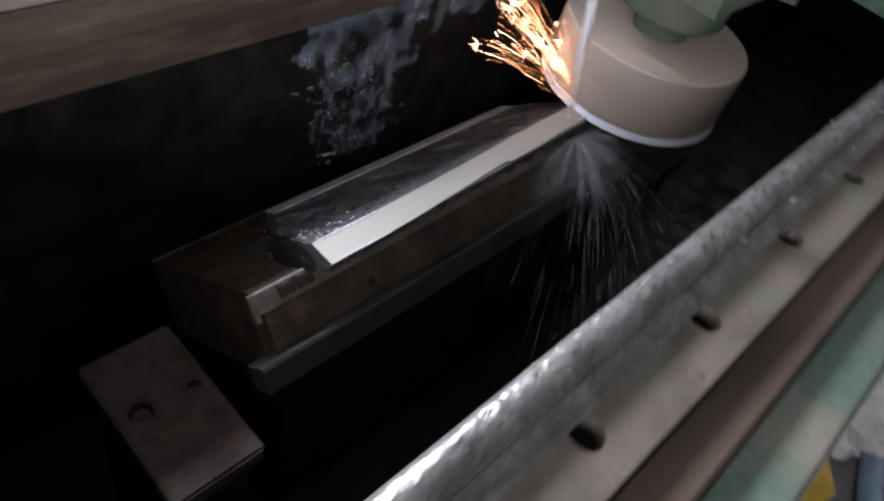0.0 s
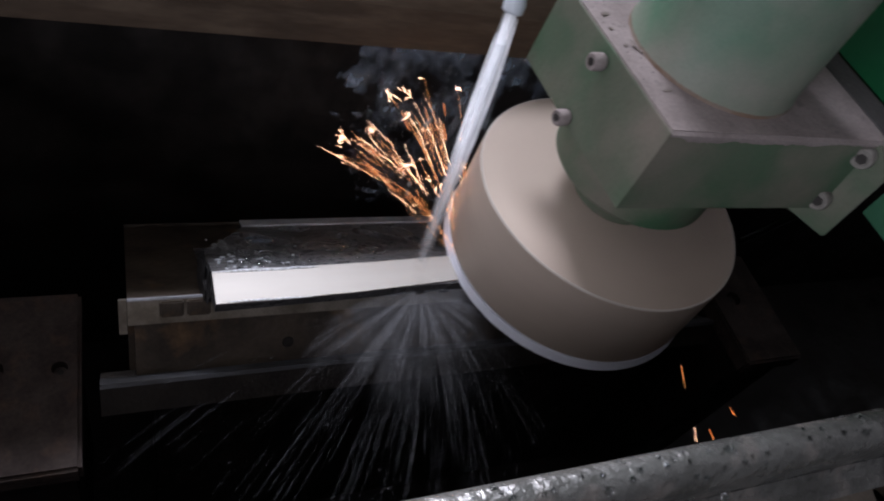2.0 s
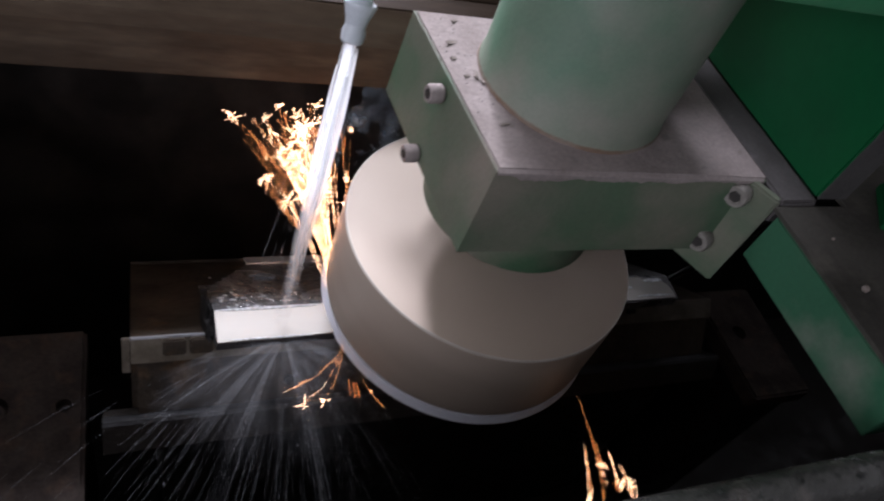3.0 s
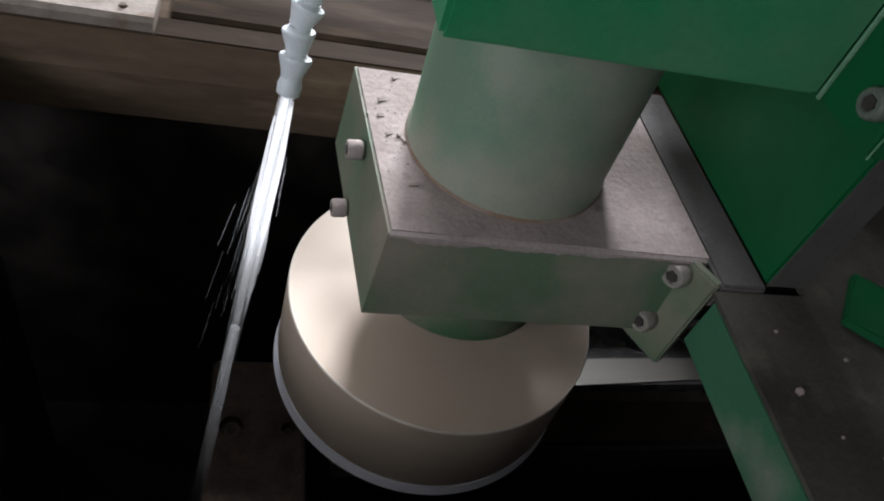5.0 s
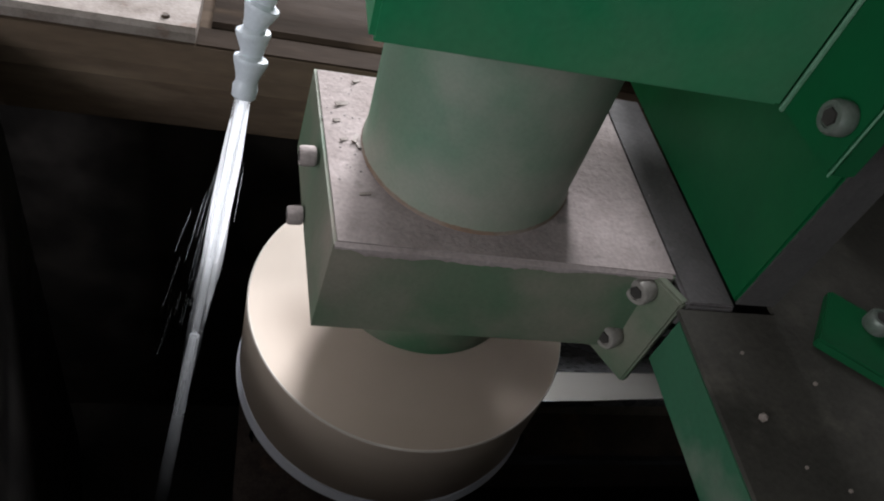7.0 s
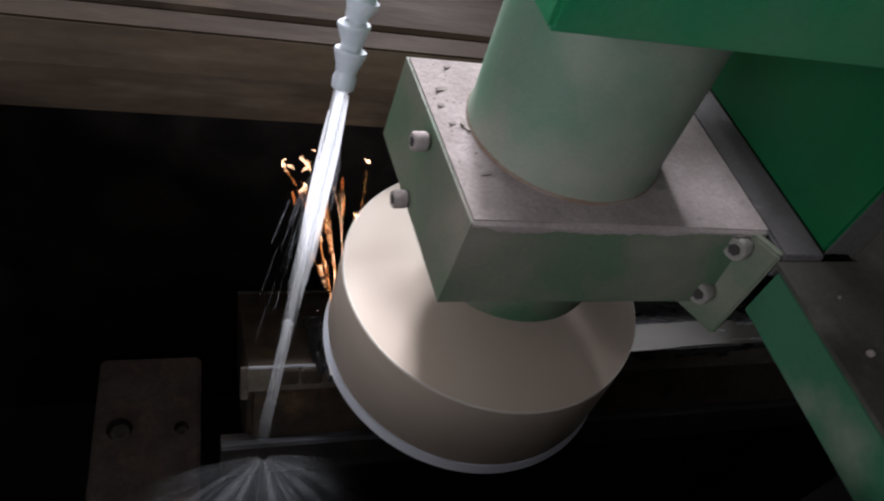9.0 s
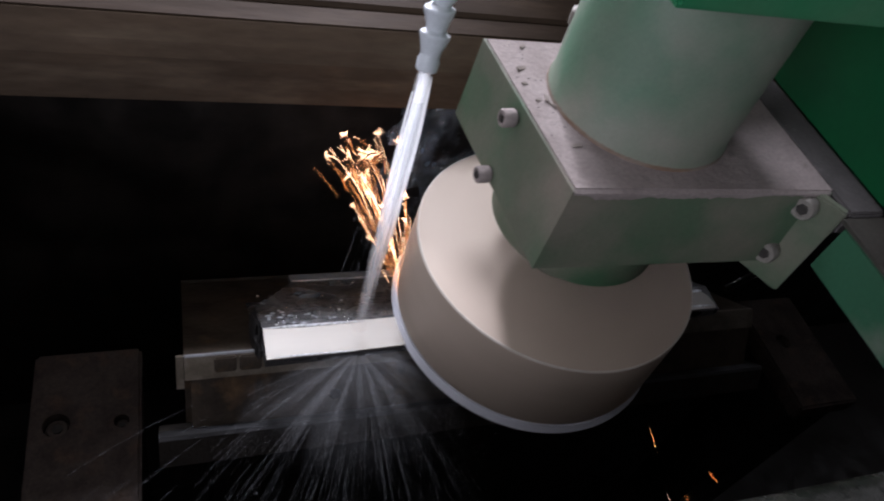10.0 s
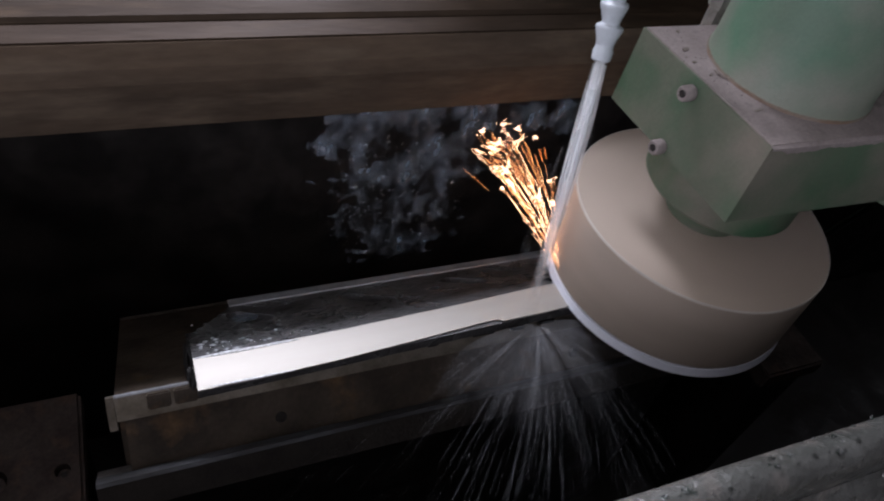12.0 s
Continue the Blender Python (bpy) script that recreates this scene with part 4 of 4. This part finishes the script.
def spray():
    """The fan of water thrown off the blade, in rigid sheaves of streaks."""
    rng = random.Random(33)
    sheaves = []
    for k in range(9):
        s = thing("water_spray", "fan of fine water streaks thrown off the blade", "water spray", group="water spray")
        mid = -72 + 18 * k
        for j in range(64 if abs(mid) < 40 else 44):
            a = radians(-90 + mid + rng.uniform(-12, 12))
            speed, rise = rng.uniform(0.4, 1.3), rng.uniform(0.0, 0.5)
            t0 = rng.uniform(0.01, 0.70)
            span = rng.uniform(0.05, 0.30)
            pts = []
            for q in range(4):
                t = t0 + span * q / 3
                d = 0.22 * speed * t
                pts.append((d * math.cos(a), d * math.sin(a), 0.10 * rise * t - 0.22 * t * t))
            w = rng.uniform(0.00004, 0.00012) * (1.0 if abs(mid) < 40 else 0.6)
            bm = bmesh.new()
            add_tube(bm, pts, [w * 0.3, w, w, w * 0.4], 4)
            part("streak", bm, STREAK, s, "", None, True)
        for j in range(8):
            a = radians(-90 + mid + rng.uniform(-12, 12))
            t, speed = rng.uniform(0.15, 0.95), rng.uniform(0.5, 1.3)
            d = 0.22 * speed * t
            r = rng.uniform(0.00025, 0.00055)
            bm = bmesh.new()
            bmesh.ops.create_icosphere(bm, subdivisions=1, radius=1, matrix=Matrix.LocRotScale((0, 0, 0), None, (r, r, r * 2.2)))
            part("droplet", bm, STREAK, s, "", pose(d * math.cos(a), d * math.sin(a), 0.06 * rng.random() * t - 0.22 * t * t), True)
        # the thin veil between the streaks
        bm = bmesh.new()
        rows = []
        for q in range(9):
            t = 0.02 + 0.055 * q
            rows.append([])
            for c in range(7):
                a = radians(-90 + mid + (c - 3) * 4.2)
                d = 0.20 * t * (1 + 0.16 * noise.noise((k * 3.1 + c * 0.7, q * 0.5, 2.0)))
                rows[-1].append(bm.verts.new((d * math.cos(a), d * math.sin(a), 0.03 * t - 0.22 * t * t)))
        for a, b in zip(rows, rows[1:]):
            for c in range(6):
                bm.faces.new((a[c], a[c + 1], b[c + 1], b[c]))
        part("veil", bm, FAN, s, "thin veil of mist", None, True)
        sheaves.append(s)
    return sheaves


# streaks, mean yaw and rise, longest
SPARK_BUNDLES = ((17, 11, 28, 0.140), (16, 25, 14, 0.130), (19, 6, 31, 0.145), (16, 11, 25, 0.130), (50, 9, 29, 0.145), (7, 165, -12, 0.05), (6, 207, -24, 0.13), (2, 205, -26, 0.12))


def way(yaw, rise):
    return Vector((-math.sin(yaw) * math.cos(rise), math.cos(yaw) * math.cos(rise), math.sin(rise)))


def sparks():
    """Bundles of glowing spark streaks that leave the wheel's rim."""
    rng = random.Random(77)
    bundles = []
    for count, yaw0, rise0, longest in SPARK_BUNDLES:
        b = thing("spark_bundle", "bundle of glowing orange grinding sparks", "sparks", group="sparks")
        mean = way(radians(yaw0), radians(rise0))
        across = Vector((0, 0, 1)).cross(mean).normalized()
        above = mean.cross(across)

        def streak(name, mat, pts, w):
            bm = bmesh.new()
            n = len(pts)
            add_tube(bm, pts, [w * (0.25 + 0.75 * math.sin(math.pi * (i + 0.5) / n)) for i in range(n)], 4)
            part(name, bm, mat, b)

        def flight():
            d = way(radians(yaw0 - 3 + rng.gauss(0, 7)), radians(rise0 + rng.gauss(0, 5.5)))
            ln = longest * (1 - 0.6 * rng.random() ** 1.6)
            a = max(0.05 * longest, ln * (1 - rng.uniform(0.12, 0.5)) if rng.random() < 0.8 else 0.1 * ln)
            bend = across * rng.gauss(0.020, 0.017) * (1 if yaw0 < 90 else -1) + above * rng.gauss(-0.008, 0.009)
            kink = Vector((rng.gauss(0, 1), rng.gauss(0, 1), rng.gauss(0, 1))) * 0.0002
            pts = []
            for q in range(8):
                r = a + (ln - a) * q / 7
                pts.append(d * r + bend * (r / longest) ** 2.6 + kink * math.sin(1.1 * q))
            return d, pts

        for j in range(int(1.4 * count)):
            d, pts = flight()
            while abs(pts[-1].dot(across)) > 0.050 or abs(pts[-1].dot(above)) > 0.025:
                d, pts = flight()
            w = rng.uniform(0.000015, 0.000032)
            streak("streak", SPARK_HOT if rng.random() < 0.3 else SPARK, pts, w)
            ahead = (pts[-1] - pts[-2]).normalized()
            if rng.random() < 0.3 and pts[-1].length > 0.5 * longest:
                # it bursts into a small star
                size = rng.uniform(0.004, 0.012)
                for q in range(rng.randint(6, 12)):
                    e = (ahead * 0.3 + Vector((rng.gauss(0, 0.7), rng.gauss(0, 0.7), rng.gauss(0, 0.7)))).normalized() * rng.uniform(0.3, 1.0) * size
                    side = e.orthogonal() * rng.uniform(-0.3, 0.3)
                    streak("burst", SPARK_HOT, [pts[-1], pts[-1] + e * 0.5 + side * 0.5, pts[-1] + e + side * 0.6], rng.uniform(0.000025, 0.00005))
            elif rng.random() < 0.5:
                # short twigs fork off it
                for q in range(rng.randint(1, 4)):
                    root = pts[rng.randint(2, 7)]
                    e = (ahead * 0.8 + Vector((rng.gauss(0, 0.5), rng.gauss(0, 0.5), rng.gauss(0, 0.5)))).normalized() * rng.uniform(0.0015, 0.005)
                    streak("twig", SPARK_HOT, [root, root + e * 0.5, root + e], rng.uniform(0.00002, 0.00004))
        for j in range(3):
            d = way(radians(yaw0 + rng.uniform(-17, 17)), radians(rise0 + rng.uniform(-8, 7)))
            a = longest * rng.uniform(0.6, 0.92)
            streak("ember", SPARK_RED, [d * a, d * (a + 0.005), d * (a + 0.010)], 0.00006)
        bundles.append(b)
    return bundles


def floor_things():
    crate = thing("yellow_crate", "yellow plastic crate standing on the workshop floor", "crate", pose(0.97, -0.47, -0.85, 0, 0, 35))
    part("shell", block(-0.10, 0.10, -0.06, 0.06, 0.02, 0.12, 0.008), YELLOW, crate)
    part("foot", block(-0.11, 0.11, -0.07, 0.07, 0.0, 0.019, 0.004), RUBBER, crate)
    bm = bmesh.new()
    bmesh.ops.create_icosphere(bm, subdivisions=4, radius=1)
    for v in bm.verts:
        q = 1 + 0.3 * noise.noise(v.co * 2.5) + 0.12 * noise.noise(v.co * 7)
        v.co = Vector((v.co.x * 0.24 * q, v.co.y * 0.15 * q, max(0, v.co.z * 0.16 * q)))
    cloth = part("cloth", bm, CLOTH, None, "", pose(1.34, -0.52, -0.85), True)
    tagged(cloth, "crumpled pale cloth lying on the floor", "cloth")
    pipe = part("pipe", tube([(0.80, -0.78, -0.824), (1.05, -0.66, -0.824), (1.6, -0.50, -0.824)], [0.025] * 3, 14), BLUE, None, "", None, True)
    tagged(pipe, "blue-grey pipe lying on the floor", "pipe")


# ---------------------------------------------------------------- build
room()
tray()
rear_beam()
shading_housing()
end_lip()
front_rail()
holder()
support_block(-0.160, -0.083, -0.046, 0.097, -0.121, [(-0.1415, 0.034, 0.0095), (-0.097, 0.032, 0.0055)])
support_block(0.528, 0.606, -0.038, 0.097, -0.121, [(0.557, 0.040, 0.0085)])
blade()
wall_water()
floor_things()
HEAD = grinding_head()
WHEEL_OB = wheel()
HOSE_OB = hose()
JET_UP, JET_LOW = jets()
SPRAY = spray()
SPARKS = sparks()

CONTACT = Vector((-0.097, 0.022, 0.004))


def motions():
    tenths = [k / 10 for k in range(121)]
    walk(HEAD, [(t, pose(travel(t), 0, 0)) for t in tenths])
    walk(HOSE_OB, [(t, pose(travel(t), 0, 0)) for t in tenths])
    walk(WHEEL_OB, [(t, pose(travel(t), 0.0254, 0, 0, 0, 80 * k)) for k, t in enumerate(tenths)])
    lay = along((0, 0, 0), -FLOW)
    walk(JET_UP, [(t, Matrix.Translation(NOZZLE + Vector((travel(t), 0, 0))) @ lay) for t in tenths])

    def on_blade(t):
        """0 while the jet misses the blade, 1 while it strikes it."""
        return max(0.0, min(1.0, (travel(t) - 0.128) / 0.012))

    low = []
    for t in tenths:
        start = AIM - FLOW * (0.032 + 0.141 * on_blade(t)) + Vector((travel(t), 0, 0))
        low.append((t, Matrix.Translation(start) @ lay))
    walk(JET_LOW, low)
    rng = random.Random(4)

    def drift(reach, count):
        """Small turns that change slowly, one for each tenth of a second."""
        marks = [[rng.uniform(-reach, reach) for _ in range(count)] for _ in range(16)]
        out = []
        for i in range(121):
            k, u = divmod(i, 8)
            u = u / 8 * u / 8 * (3 - 2 * u / 8)
            out.append([a + (b - a) * u for a, b in zip(marks[k], marks[min(k + 1, 15)])])
        return out

    for k, s in enumerate(SPRAY):
        rows = []
        for t, (a, b, c) in zip(tenths, drift(4, 3)):
            # off the blade the jet strikes the ledge, and past the ledge the tray's floor
            up, ledge = on_blade(t), max(0.0, min(1.0, (travel(t) - 0.060) / 0.012))
            p = AIM + FLOW * (0.072 * (1 - up) + 0.40 * (1 - ledge)) + Vector((travel(t), -0.012, -0.002))
            rows.append((t, Matrix.Translation(p) @ pose(0, 0, 0, a, b, c)))
        walk(s, rows)
    # when each bundle flies, besides the cutting itself
    whole = [(0.0, 12.0)]
    flying = [whole, [(0.0, 1.25), (1.75, 2.25)], [(0.0, 1.15), (2.1, 11.2), (11.8, 12.0)], [(0.0, 1.2), (2.2, 3.6), (9.6, 11.5), (11.8, 12.0)], [(2.3, 3.6), (9.2, 9.7)], [(0.9, 1.1), (2.4, 3.6)], [(2.9, 3.5)], [(0.4, 0.6), (1.9, 2.1), (9.9, 10.1)]]
    for k, b in enumerate(SPARKS):
        rows = []
        turn, rise = SPARK_BUNDLES[k][1] - (180 if k > 4 else 0), SPARK_BUNDLES[k][2]
        start = (CONTACT, CONTACT + Vector((0.004, -0.022, 0)), Vector((0.064, -0.052, 0.0)))[min(2, max(0, k - 4))]
        for t, aim in zip(tenths, drift(7, 2)):
            cutting = max(0.0, min(1.0, (travel(t) - (0.085 if k in (0, 6, 7) else 0.110)) / 0.012))
            lit = max(max(0.0, min(1.0, (t - a) / 0.1 + 1, (z - t) / 0.1 + 1)) for a, z in flying[k])
            out = cutting * lit
            p = Vector((travel(t), -0.060 if k < 5 else 0.100, 0.040)).lerp(start + Vector((travel(t), 0, 0)), out)
            level = (1 - out) * (-rise if k < 5 else rise)
            rows.append((t, Matrix.Translation(p) @ pose(0, 0, 0, out * aim[0] + level, out * 4, out * aim[1] - (1 - out) * turn)))
        walk(b, rows)


motions()
